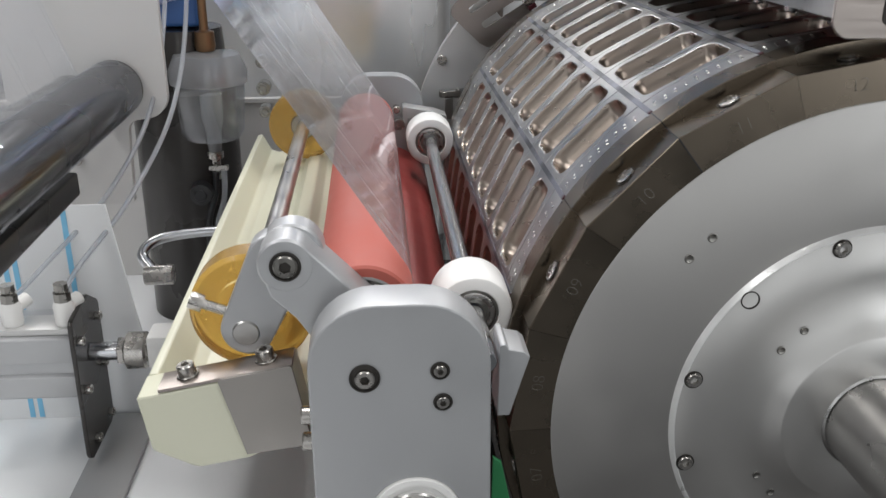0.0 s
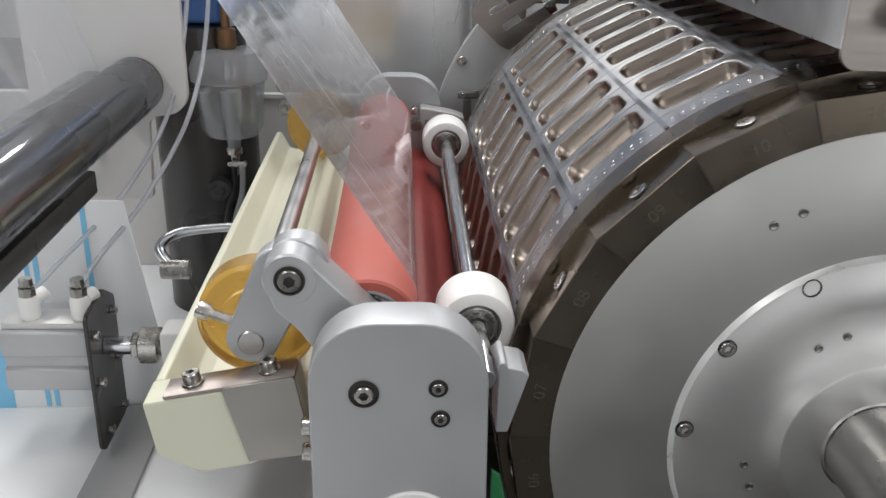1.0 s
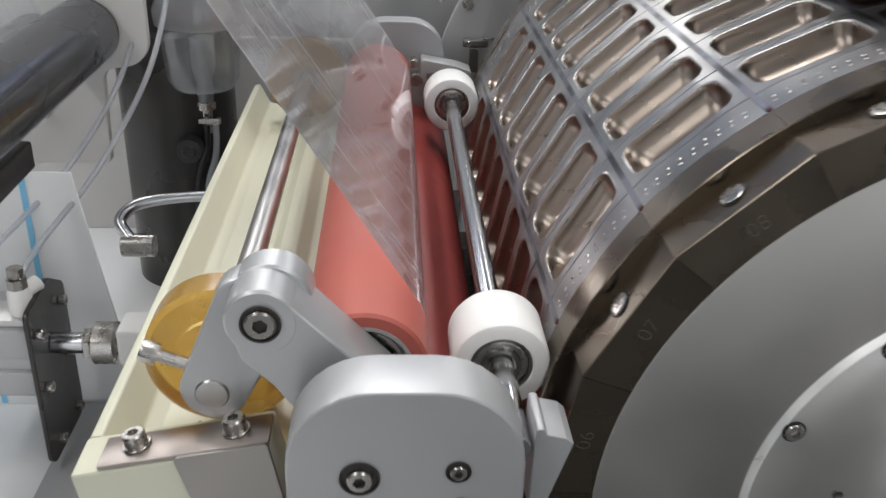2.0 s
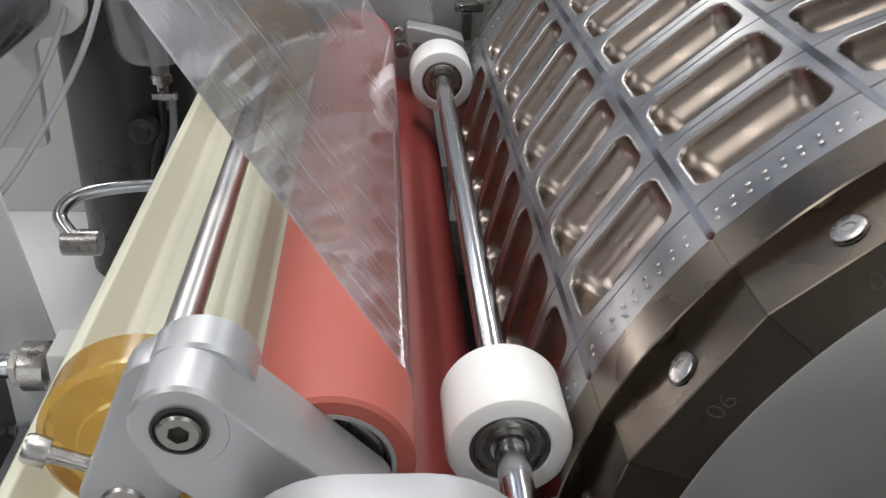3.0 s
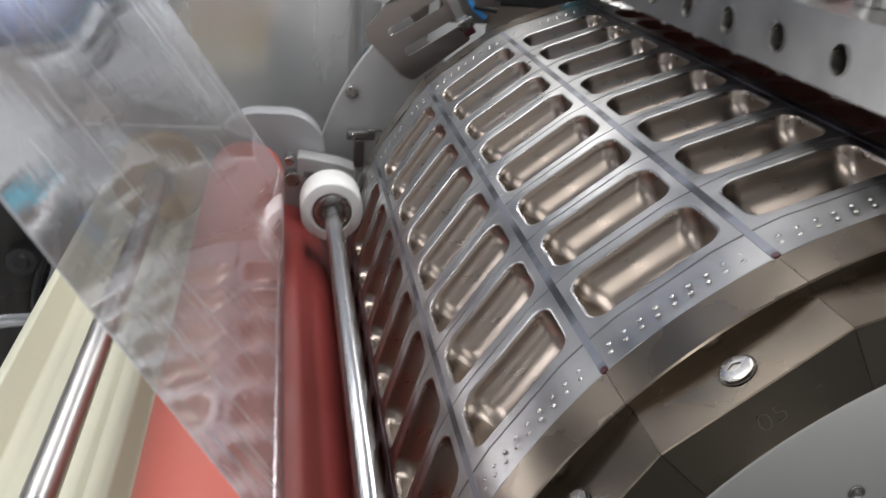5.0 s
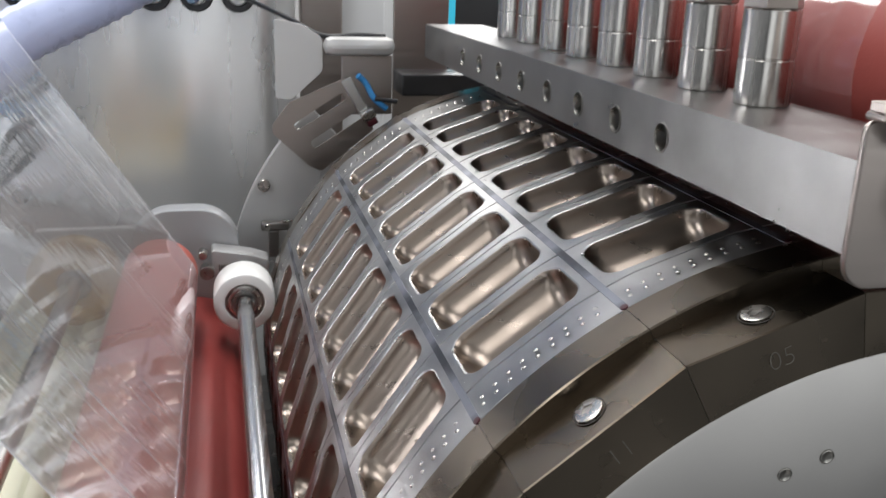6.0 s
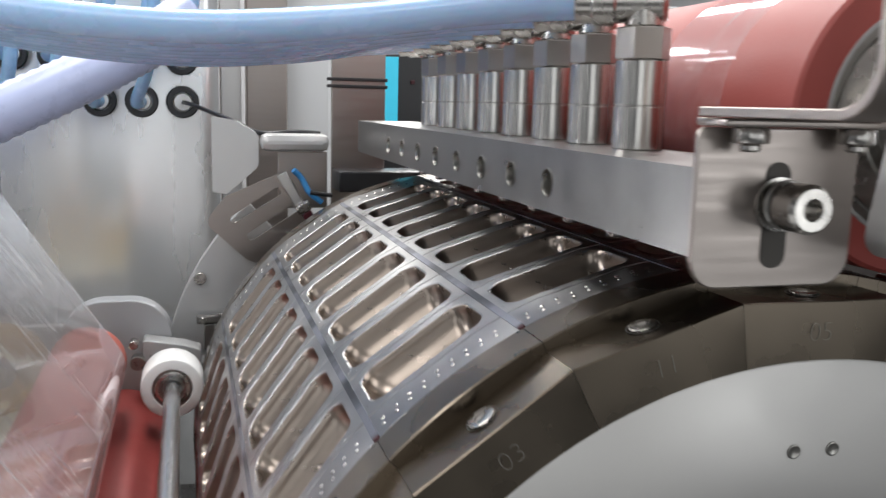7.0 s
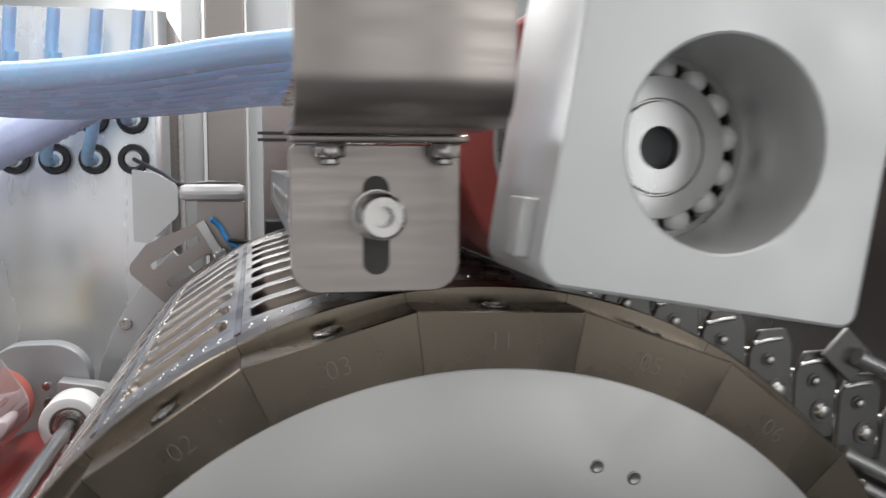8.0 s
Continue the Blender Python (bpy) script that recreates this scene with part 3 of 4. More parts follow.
def roller(name, label, x, z, r, y0, y1, mat, core, shaft, shaft_y):
    t = thing(name, label, "roller", "", (x, 0, z))
    lathe("sleeve", [(y0 + 0.0015, core), (y0, core + 0.001), (y0, r - 0.0015), (y0 + 0.0015, r), (y1 - 0.0015, r), (y1, r - 0.0015), (y1, core)], mat, t, None, 96)
    lathe("liner", [(y0 + 0.001, core + 0.0016), (y0 - 0.0004, core + 0.0014), (y0 - 0.0004, core - 0.0002), (y0 + 0.003, core - 0.0004)], GREY, t, None, 72, label="pale ring round the bearing")
    bearing(t, 0, y0 + 0.003, 0, shaft, core)
    lathe("shaft", rod_profile(shaft_y[0], shaft_y[1], shaft), STEEL, t, None, 32)
    return t


roller("rubber_roller", "red silicone rubber roller with a steel bearing end", -0.3128, 0.0735, 0.0300, 0.008, 0.494, RED, 0.0218, 0.009, (-0.034, 0.56))
roller("pressure_roller", "dark red rubber pressure roller beside the mould drum", -0.2915, -0.020, 0.0490, 0.020, 0.554, RED_DARK, 0.030, 0.014, (-0.070, 0.60))


# Added dark sheet standing in for the deep shade between roller and drum.
structure(span("gap_shade_sheet", (-0.33, -0.02, -0.118), (-0.214, 0.54, -0.112), DARK_STEEL, None, 0.001), "dark sheet added below the rubber rollers to keep the gap black", "guard plate")


def guide_shaft():
    t = thing("guide_shaft", "polished steel shaft with two white plastic guide rollers", "guide shaft", "", (-0.2458, 0, 0.0606))
    lathe("shaft", rod_profile(-0.0332, 0.545, 0.0064), CHROME, t, None, 32)
    for y in (0.029, 0.4454):
        w = lathe("guide_roller", [(y + 0.002, 0.0150), (y, 0.0165), (y, 0.0218), (y + 0.0008, 0.0238), (y + 0.003, 0.0248), (y + 0.034, 0.0248), (y + 0.0365, 0.0236), (y + 0.037, 0.015)],
                  WHITE, t, None, 72, label="white plastic guide roller")
        bearing(w, 0, y + 0.0012, 0, 0.0075, 0.0158)
    return t


guide_shaft()


def side_plate(name, label, y0, y1, front):
    """The rounded aluminium plate that carries the rollers."""
    t = thing(name, label, "bracket plate", "roller bracket plates", (-0.295, 0, 0))
    out = outline_round([(-0.0455, -0.17), (-0.0475, 0.1104), (0.0475, 0.1104), (0.0535, -0.17)], [0, 0.036, 0.036, 0])
    prism("plate", out, y0, y1, ALU, t, None, [(0.0085, -0.020, 0.0258)], 0.0012)
    if front:
        sunk_screw(t, -0.0178, y0, 0.0690)
        for z in (0.0235, 0.0400):
            put("screw", SCREW_M6, t, pose(-0.0468, y0 + 0.013, z, 0, 0, -90))
            lathe("washer", rod_profile(-0.001, 0.002, 0.0062, 0.0003), BOLT, t, pose(-0.0464, y0 + 0.013, z, 0, 0, -90), 24)
        sunk_screw(t, 0.0215, y0, 0.0722, False)
        sunk_screw(t, 0.0231, y0, 0.0534, False)
        b = lathe("bearing", [(0.012, 0.0258), (-0.0005, 0.0256), (-0.0015, 0.0250), (-0.0015, 0.0215), (0.0, 0.0205), (0.002, 0.0203), (0.002, 0.0165), (-0.001, 0.016), (-0.001, 0.014)],
                  WHITE, t, pose(0.0085, y0, -0.020), 64, label="white bearing ring in the plate")
        lathe("inner_race", [(-0.0012, 0.0168), (-0.0024, 0.0160), (-0.0024, 0.0142)], STEEL, b, None, 48)
    return t


side_plate("bracket_plate", "grey anodised aluminium bracket plate with rounded top and sunk screws", -0.0602, -0.0335, True)
side_plate("bracket_plate", "grey aluminium bracket plate behind the drum rollers", 0.556, 0.580, False)


def roller_block(y0, y1, label):
    t = thing("roller_block", label, "clamp block", "roller clamp blocks", (-0.2385, 0, 0.050))
    prism("block", outline_round([(0.0002, -0.024), (0.0002, 0.0215), (0.0040, 0.0215), (0.0052, 0.0185), (0.014, 0.0165), (0.0175, 0.0135), (0.007, -0.024)], [0, 0.0018, 0.0018, 0.001, 0.002, 0.001, 0.001], 4),
          y0, y1, ALU, t, None, (), 0.0006)
    return t


roller_block(-0.0330, -0.0060, "small silver aluminium block bolted behind the bracket plate")


green_strip = prism("green_strip", [(-0.236, -0.022), (-0.2305, -0.026), (-0.2225, -0.062), (-0.2225, -0.3985), (-0.236, -0.3985)], -0.004, -0.001, GREEN)
tagged(green_strip, "green rubber sealing strip beside the mould drum", "seal strip")


def far_clamp():
    """The far holder of the guide shaft, with a toothed adjusting face."""
    t = thing("shaft_clamp", "silver aluminium shaft clamp with a fine toothed face", "clamp", "", (-0.246, 0.53, 0.06))
    prism("clamp_body", outline_round([(-0.026, -0.002), (-0.026, 0.020), (0.010, 0.0135), (0.0245, 0.0085), (0.0235, -0.012), (0.004, -0.012)], [0.003] * 6, 4), 0, 0.024, ALU_LIGHT, t)
    v, f = [], []
    for k in range(9):
        x = -0.020 + k * 0.0022
        b = len(v)
        v += [(x, -0.0005, 0.001), (x + 0.0012, -0.0005, 0.001), (x + 0.0012, -0.0005, 0.0065), (x, -0.0005, 0.0065), (x + 0.0006, -0.0022, 0.0015), (x + 0.0006, -0.0022, 0.006)]
        f += [(b, b + 4, b + 5, b + 3), (b + 4, b + 1, b + 2, b + 5), (b, b + 1, b + 4), (b + 3, b + 5, b + 2)]
    put("teeth", to_mesh("teeth", v, f, BOLT_DARK, 10), t)
    lathe("knob", rod_profile(-0.008, 0.006, 0.0065), BOLT_DARK, t, pose(-0.030, 0, 0.001), 20)
    lathe("pin", rod_profile(-0.010, 0.004, 0.004), BOLT, t, pose(-0.033, 0, 0.018), 20)
    return t


far_clamp()


def swing_arm():
    t = thing("swing_arm", "blasted aluminium swing arm holding an amber wheel against the film", "lever arm")
    leg = outline_round([(-0.3720, 0.1280), (-0.3990, 0.0640), (-0.3730, 0.0500), (-0.3520, 0.0900), (-0.3440, 0.1080), (-0.3470, 0.1290)], [0.015, 0.015, 0.014, 0, 0.004, 0.010], 8)
    prism("leg", leg, -0.004, 0.011, ALU_ARM, t, None, (), 0.0012)
    link = outline_round([(-0.3440, 0.1285), (-0.2900, 0.0730), (-0.3000, 0.0450), (-0.3250, 0.0480), (-0.3500, 0.0860), (-0.3630, 0.0990), (-0.3685, 0.1180)], [0.006, 0.010, 0.008, 0.010, 0.005, 0.006, 0.006], 6)
    prism("link", link, -0.0222, 0.008, ALU_ARM, t, None, (), 0.0012)
    boss = lathe("boss", [(-0.0225, 0.0), (-0.0225, 0.0142), (-0.0212, 0.0154), (0.006, 0.0157), (0.007, 0.0147), (0.007, 0)], ALU_ARM, t, pose(-0.3540, 0, 0.1172), 56)
    lathe("rear_boss", [(-0.0035, 0.0), (-0.0035, 0.0168), (-0.0022, 0.0180), (0.0125, 0.0180), (0.0140, 0.0166), (0.0140, 0)], ALU_ARM, t, pose(-0.3522, 0, 0.1160), 56)
    put("recess", RECESS_M6, boss, pose(0, -0.0229, 0) @ Matrix.Scale(1.05, 4))
    put("screw", SCREW_DARK, boss, pose(0, -0.0188, 0, 0, 10))
    lathe("pivot_pin", [(-0.0052, 0.0), (-0.0052, 0.0070), (-0.0042, 0.0078), (0.0, 0.0078)], STEEL, t, pose(-0.3805, 0, 0.0690), 36)
    stop = lathe("stop_screw", [(-0.012, 0.0), (-0.012, 0.0045), (-0.0105, 0.0052), (-0.004, 0.0052), (-0.004, 0.0030), (0.012, 0.0030), (0.012, 0)], BOLT, t,
                 look((-0.4010, 0.004, 0.0830), (-0.380, 0.004, 0.0745)) @ pose(0, 0, 0, -90), 24)
    return t


swing_arm()


def wheel_shaft():
    t = thing("wheel_shaft", "ground steel shaft with an amber rubber wheel at each end", "wheel shaft", "", (-0.3805, 0, 0.0698))
    lathe("shaft", rod_profile(-0.004, 0.535, 0.0072), STEEL, t, None, 32)
    for y in (0.021, 0.485):
        w = lathe("wheel", [(y, 0.0135), (y, 0.0215), (y + 0.0012, 0.0225), (y + 0.0012, 0.0340), (y + 0.003, 0.0368), (y + 0.020, 0.0368), (y + 0.022, 0.0350), (y + 0.022, 0.0135)],
                  YELLOW, t, None, 72, label="translucent amber wheel")
        lathe("hub", [(y - 0.001, 0.0072), (y - 0.001, 0.0125), (y + 0.001, 0.0137)], BOLT_DARK, w, None, 40)
    return t


wheel_shaft()


# ---------------------------------------------------------------- tray
def tray():
    t = thing("drip_tray", "long cream plastic tray beside the red rollers", "tray", "", (-0.4395, 0, 0.0416))
    turn = pose(0, 0, 0, 0, -10.5)
    prof = [(0.0, 0.0), (0.006, 0.0), (0.012, -0.020), (0.020, -0.024), (0.055, -0.024), (0.062, -0.018), (0.074, -0.018), (0.079, -0.030), (0.110, -0.034),
            (0.110, -0.040), (0.012, -0.040), (-0.004, -0.032)]
    body = prism("trough", outline_round(prof, [0.002, 0.002, 0.004, 0.004, 0.004, 0.003, 0.003, 0.003, 0, 0, 0.006, 0.004], 5), 0.0, 0.560, CREAM, t, turn, (), 0.0006)
    end = [(-0.001, 0.0), (0.088, 0.0), (0.088, -0.042), (0.050, -0.052), (0.020, -0.052), (-0.002, -0.035)]
    prism("end_block", outline_round(end, [0.002, 0.002, 0.002, 0.012, 0.012, 0.006], 5), -0.026, 0.0, CREAM, t, turn, (), 0.0015, "cream plastic end block")
    clip = put("clip_plate", bm_mesh("clip_plate", prism_bm(outline_round([(0.012, 0.0005), (0.012, 0.0025), (0.088, 0.0025), (0.088, 0.0005)], [0] * 4), -0.0262, -0.006, (), 0.0003), STEEL_BRUSHED), t, turn,
               "bent stainless clip plate")
    prism("clip_front", outline_round([(0.046, 0.0025), (0.088, 0.0025), (0.088, -0.050), (0.050, -0.048)], [0.002, 0.002, 0, 0]), -0.0284, -0.0264, STEEL_DARK, clip, None, (), 0.0003)
    for u in (0.0275, 0.0725):
        wsh = lathe("washer", rod_profile(0, 0.0012, 0.0065, 0.0003), BOLT, clip, pose(u, -0.015, 0.0026, 90), 28)
        put("screw", SCREW_M6, wsh, pose(0, 0.0012, 0, 180))
    lathe("peg", rod_profile(0, 0.001, 0.002, 0.0002), BLACK, t, turn @ pose(0.034, 0.33, -0.0235, 90), 12)
    lathe("peg", rod_profile(0, 0.001, 0.0014, 0.0002), BLACK, t, turn @ pose(0.040, 0.03, -0.0235, 90), 12)
    return t


tray()

# ---------------------------------------------------------------- film
def film_sheet():
    """Clear film down from an upper roller and round the red roller."""
    cx, cz, r = -0.3128, 0.0735, 0.0303
    d = Vector((math.cos(radians(124.5)), math.sin(radians(124.5))))
    nrm = Vector((d.y, -d.x))
    rows = [(Vector((cx, cz)) + nrm * r + d * (0.62 - 0.62 * k / 44), 1 - k / 44) for k in range(44)]  # the web leans a little along the roller
    a0 = math.atan2(nrm.y, nrm.x)
    rows += [(Vector((cx + r * math.cos(a0 - w), cz + r * math.sin(a0 - w))), 0.0) for w in np.linspace(0, 1.35, 12)]
    verts, faces, m = [], [], 400
    for p, free in rows:
        for k in range(m + 1):
            v = k / m
            wave = 0.0
            if free > 0:
                amp = min(1, max(0, free - 0.06) * 2.2)
                streak = max(0, noise.noise(Vector((v * 3, free * 4, 7.7))) + 0.1)
                bulge = min(1, max(0, free - 0.18) * 6) * math.sin(math.pi * v) ** 0.6
                wave = bulge * 0.0065 * noise.noise(Vector((v * 3.4, free * 5.5, 3.1))) + amp * (0.0012 * noise.noise(Vector((v * 4, free * 1.5, 1.7))) + streak * (0.00040 * noise.noise(Vector((v * 34, free * 2, 4))) + 0.00040 * noise.noise(Vector((v * 85, free * 2, 9)))))
            verts.append((p.x + nrm.x * wave, 0.044 + 0.428 * v + 0.13 * 0.62 * free, p.y + nrm.y * wave))
    for i in range(len(rows) - 1):
        for k in range(m):
            b = i * (m + 1) + k
            faces.append((b, b + 1, b + m + 2, b + m + 1))
    ob = put("clear_film", to_mesh("clear_film", verts, faces, FILM, 180))
    ob.visible_shadow = False
    # Thin hazy strips paint the bright highlight along both edges.
    for k in (0, m):
        side = 0.0016 if k == 0 else -0.0016
        ev, ef = [], []
        for i in range(len(rows)):
            q = Vector(verts[i * (m + 1) + k]) + Vector((nrm.x, 0, nrm.y)) * 0.0004
            ev += [q, q + Vector((0, side, 0))]
        for i in range(len(rows) - 1):
            ef.append((2 * i, 2 * i + 1, 2 * i + 3, 2 * i + 2))
        edge = put("film_edge", to_mesh("film_edge", ev, ef, EDGE_GLINT, 180), ob, None, "hazy strip painting the highlight along the film edge")
        edge.visible_shadow = False
    return tagged(ob, "clear wrinkled plastic film running down over the red rubber roller", "plastic film")


film_sheet()


# ---------------------------------------------------------------- spray manifold over the drum
def manifold():
    t = thing("manifold_block", "long brushed steel manifold bar with a row of drilled holes", "manifold", "", (0, 0, 0))
    holes = [(0.0998 + 0.0482 * k, 0.2588, 0.0062) for k in range(8)]
    bm = prism_bm(outline_round([(-0.030, 0.2456), (-0.030, 0.2750), (0.573, 0.2750), (0.573, 0.2456)], [0.002] * 4, 3), 0.0, 0.0535, holes, 0)
    put("bar", bm_mesh("bar", bm, STEEL_MILLED, 25), t, Matrix(((0, 1, 0, -0.0724), (1, 0, 0, 0), (0, 0, 1, 0), (0, 0, 0, 1))))
    rim = to_mesh("hole", *lathe_data([(0.0006, 0.0068), (-0.0004, 0.0068), (-0.0004, 0.0061), (0.0012, 0.0056), (0.011, 0.0055), (0.011, 0)], 32), BOLT_DARK)
    for hy, hz, hr in holes:
        put("hole", rim, t, pose(-0.0724, hy, hz, 0, 0, -90))
    tip = to_mesh("nozzle", *lathe_data([(0.0, 0.0), (0.0, 0.0055), (-0.0022, 0.0055), (-0.0030, 0.0042), (-0.0085, 0.0042), (-0.0098, 0.0034), (-0.0098, 0)], 24, "Z"), CHROME)
    for k in range(8):
        put("nozzle", tip, t, pose(-0.0440, 0.0855 + 0.0492 * k, 0.2455))
    prism("end_lug", outline_round([(0.0, -0.012), (0.0, 0.0), (0.040, 0.0), (0.034, -0.012)], [0, 0, 0, 0.003]), 0.5735, 0.590, BLACK, t, pose(-0.066, 0, 0.262))
    return t


manifold()


def fittings():
    """Eight push-in couplings on the manifold."""
    base = thing("coupling", "turned stainless hose coupling with a hexagon top on the manifold", "coupling", "couplings on the manifold", (-0.0355, 0.0855, 0.2752))
    body = lathe("sleeve", [(0, 0.0112), (0.0004, 0.0116), (0.0185, 0.0116), (0.0189, 0.0112), (0.0193, 0.0112), (0.0197, 0.0116), (0.0385, 0.0116), (0.0390, 0.0110), (0.0390, 0.0)], STEEL_TURNED, base, None, 40, "Z")
    hx = [(0.0122 * math.sin(math.pi * k / 3 + 0.25), 0.0122 * math.cos(math.pi * k / 3 + 0.25)) for k in range(6)]
    me = bm_mesh("hexagon", prism_bm(hx, 0, 0.0140, (), 0.0005), STEEL_DARK, 20)
    me.shade_flat()
    put("hexagon", me, base, pose(0, 0, 0.0392, 90) )
    for k in range(1, 8):
        copy_thing(base, pose(-0.0355, 0.0855 + 0.0492 * k, 0.2752))


fittings()


def hoses():
    run = [(-0.058, 0.0990, 0.3397, 0.0), (-0.095, 0.120, 0.3375, 0.08), (-0.160, 0.150, 0.3300, 0.35), (-0.240, 0.180, 0.3270, 0.65), (-0.340, 0.215, 0.3370, 0.85), (-0.500, 0.270, 0.3700, 1.0)]
    for k in range(8):
        points = [(x, y + 0.0492 * k * (1 - 0.74 * u), z - 0.0012 * k * u) for x, y, z, u in run]
        tagged(pipe("blue_hose", points, 0.0080, HOSE, None, "", 14, 18), "pale blue plastic hose curving away from a manifold coupling", "hose", "hoses from the manifold")
    tagged(pipe("ribbed_hose", [(-0.225, 0.69, 0.375), (-0.28, 0.66, 0.335), (-0.37, 0.62, 0.285), (-0.50, 0.58, 0.225), (-0.62, 0.55, 0.19)], 0.0240, LILAC, None, "", 22, 20, 0.03), "ribbed lilac suction hose", "hose")


hoses()
elbow = thing("hose_elbow", "chromed elbow joining a blue hose to its coupling", "elbow fitting", "elbows on the couplings", (-0.0355, 0.0855, 0.2752))
lathe("stem", rod_profile(0.0534, 0.0705, 0.0086), BOLT, elbow, None, 28, "Z")
way = Vector((-0.86, 0.50, 0.0)).normalized()
turn = way.to_track_quat("Y", "Z").to_matrix().to_4x4()
lathe("sleeve", [(-0.010, 0), (-0.010, 0.0080), (-0.008, 0.0096), (0.012, 0.0096), (0.013, 0.0106), (0.022, 0.0106), (0.023, 0.0098), (0.030, 0.0098), (0.030, 0)], BOLT, elbow, Matrix.Translation((0, 0, 0.0645)) @ turn, 36)
for k in range(1, 8):
    copy_thing(elbow, pose(-0.0355, 0.0855 + 0.0492 * k, 0.2752))


def slot_bracket():
    t = thing("slotted_bracket", "bent stainless bracket with a slot and a clamping bolt", "bracket", "", (-0.0478, -0.033, 0.2625))
    out = outline_round([(-0.0298, -0.0258), (-0.0298, 0.0258), (0.0298, 0.0258), (0.0298, -0.0258)], [0.010, 0.003, 0.003, 0.010])
    bm = prism_bm(out, 0.0, 0.0025, (), 0.0005)
    put("plate", bm_mesh("plate", bm, STEEL_BRUSHED, 25), t)
    # Dark inlay on the uncut plate, painting the shaded slot.
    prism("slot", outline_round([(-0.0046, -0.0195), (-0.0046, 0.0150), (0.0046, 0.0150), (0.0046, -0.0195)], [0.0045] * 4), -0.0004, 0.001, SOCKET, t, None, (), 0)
    span("flange", (-0.0298, -0.014, 0.0262), (0.0298, 0.0024, 0.0287), STEEL_BRUSHED, t, 0.0008)
    bolt = lathe("bolt", [(0.0, 0.0085), (-0.0018, 0.0088), (-0.0022, 0.0060), (-0.0080, 0.0060), (-0.0080, 0.0078), (-0.0165, 0.0078), (-0.0180, 0.0066), (-0.0180, 0.0036), (-0.0120, 0.0034), (-0.0120, 0)], BOLT, t, pose(0, -0.0003, 0.0016), 32)
    lathe("washer", rod_profile(-0.006, -0.0046, 0.0082, 0.0003), STEEL, bolt, None, 32)
    nut = [(0.0056 * math.sin(math.pi * k / 3), 0.0056 * math.cos(math.pi * k / 3)) for k in range(6)]
    nut_mesh = bm_mesh("nut", prism_bm(nut, 0, 0.005, (), 0.0005), BOLT, 20)
    for x in (-0.0165, 0.0225):
        n_ = put("nut", nut_mesh, t, pose(x, -0.0075, 0.0211, 90))
        lathe("stud", rod_profile(-0.0025, 0.0, 0.0032), BOLT, n_, None, 20)
    return t


slot_bracket()


def strip_arm():
    """The bent strip that carries the slotted bracket: flat, then up."""
    t = thing("bent_strip", "broad bent stainless strip above the slotted bracket", "bracket", "", (-0.0790, 0, 0.2915))
    prof = [(-0.034, 0.0), (-0.0955, 0.0)]
    c, r = (-0.0955, 0.0145), 0.0145
    prof += [(c[0] - r * math.sin(w), c[1] - r * math.cos(w)) for w in np.linspace(0.15, math.pi / 2, 9)]
    prof += [(-0.110, 0.120)]
    inner = [(-0.107, 0.120)] + [(c[0] - (r - 0.003) * math.sin(w), c[1] - (r - 0.003) * math.cos(w)) for w in np.linspace(math.pi / 2, 0.15, 9)] + [(-0.0955, 0.003), (-0.034, 0.003)]
    bm = prism_bm(prof + inner, 0.0, 0.0590, (), 0.0004)
    put("strip", bm_mesh("strip", bm, STEEL_BRUSHED, 30), t, Matrix(((0, 1, 0, 0), (1, 0, 0, 0), (0, 0, 1, 0), (0, 0, 0, 1))))
    return t


strip_arm()


# ---------------------------------------------------------------- sealing roller with its bearing block
def bearing_block():
    cx, cz = 0.0548, 0.2875
    t = thing("bearing_block", "thick blasted aluminium block with a bored ball bearing", "bearing block", "", (cx, 0, cz))
    out = outline_round([(-0.0540, -0.0515), (-0.0540, 0.110), (0.0560, 0.110), (0.0560, -0.0515)], [0.008, 0.002, 0.002, 0.006])
    turn = pose(0, 0, 0, 0, 9.5)
    prism("block", out, -0.088, -0.025, ALU_LIGHT, t, turn, [(0, 0, 0.0336)], 0.0012)
    lathe("bore", [(-0.0872, 0.0337), (-0.026, 0.0337), (-0.0255, 0.0)], ALU, t, None, 80)
    race = lathe("outer_race", [(-0.036, 0.0335), (-0.044, 0.0335), (-0.044, 0.0310), (-0.042, 0.0302), (-0.036, 0.0300)], STEEL, t, pose(0, 0.0065, 0), 72)
    lathe("inner_race", [(-0.036, 0.0262), (-0.045, 0.0258), (-0.045, 0.0180), (-0.0440, 0.0176), (-0.0440, 0.0170), (-0.046, 0.0165), (-0.046, 0.0078), (-0.034, 0.0076)], STEEL, race, None, 72)
    # Black disc painting the shade inside the open hub hole.
    lathe("bore_shade", [(-0.040, 0.0078), (-0.039, 0.0)], BLACK, race, None, 32)
    bm = bmesh.new()
    bmesh.ops.create_uvsphere(bm, u_segments=16, v_segments=10, radius=0.0050)
    ball = bm_mesh("ball", bm, WHITE)
    for k in range(14):
        a = 2 * math.pi * k / 14 + 0.1
        put("ball", ball, race, pose(0.0284 * math.sin(a), -0.0405, 0.0284 * math.cos(a)))
    v = span("stop_lug", (-0.0590, -0.076, -0.0450), (-0.0535, -0.060, -0.0260), ALU_LIGHT, t, 0.001)
    v.matrix_basis = turn @ v.matrix_basis
    return t


bearing_block()
sealing = roller("sealing_roller", "large red rubber sealing roller with clear film over it", 0.0548, 0.2900, 0.0620, 0.016, 0.53, RED_MID, 0.046, 0.020, (-0.016, 0.56))
wrap = lathe("film_wrap", [(0.066, 0.0625), (0.128, 0.0625)], WEB, sealing, None, 96, label="clear film lying on the rubber")
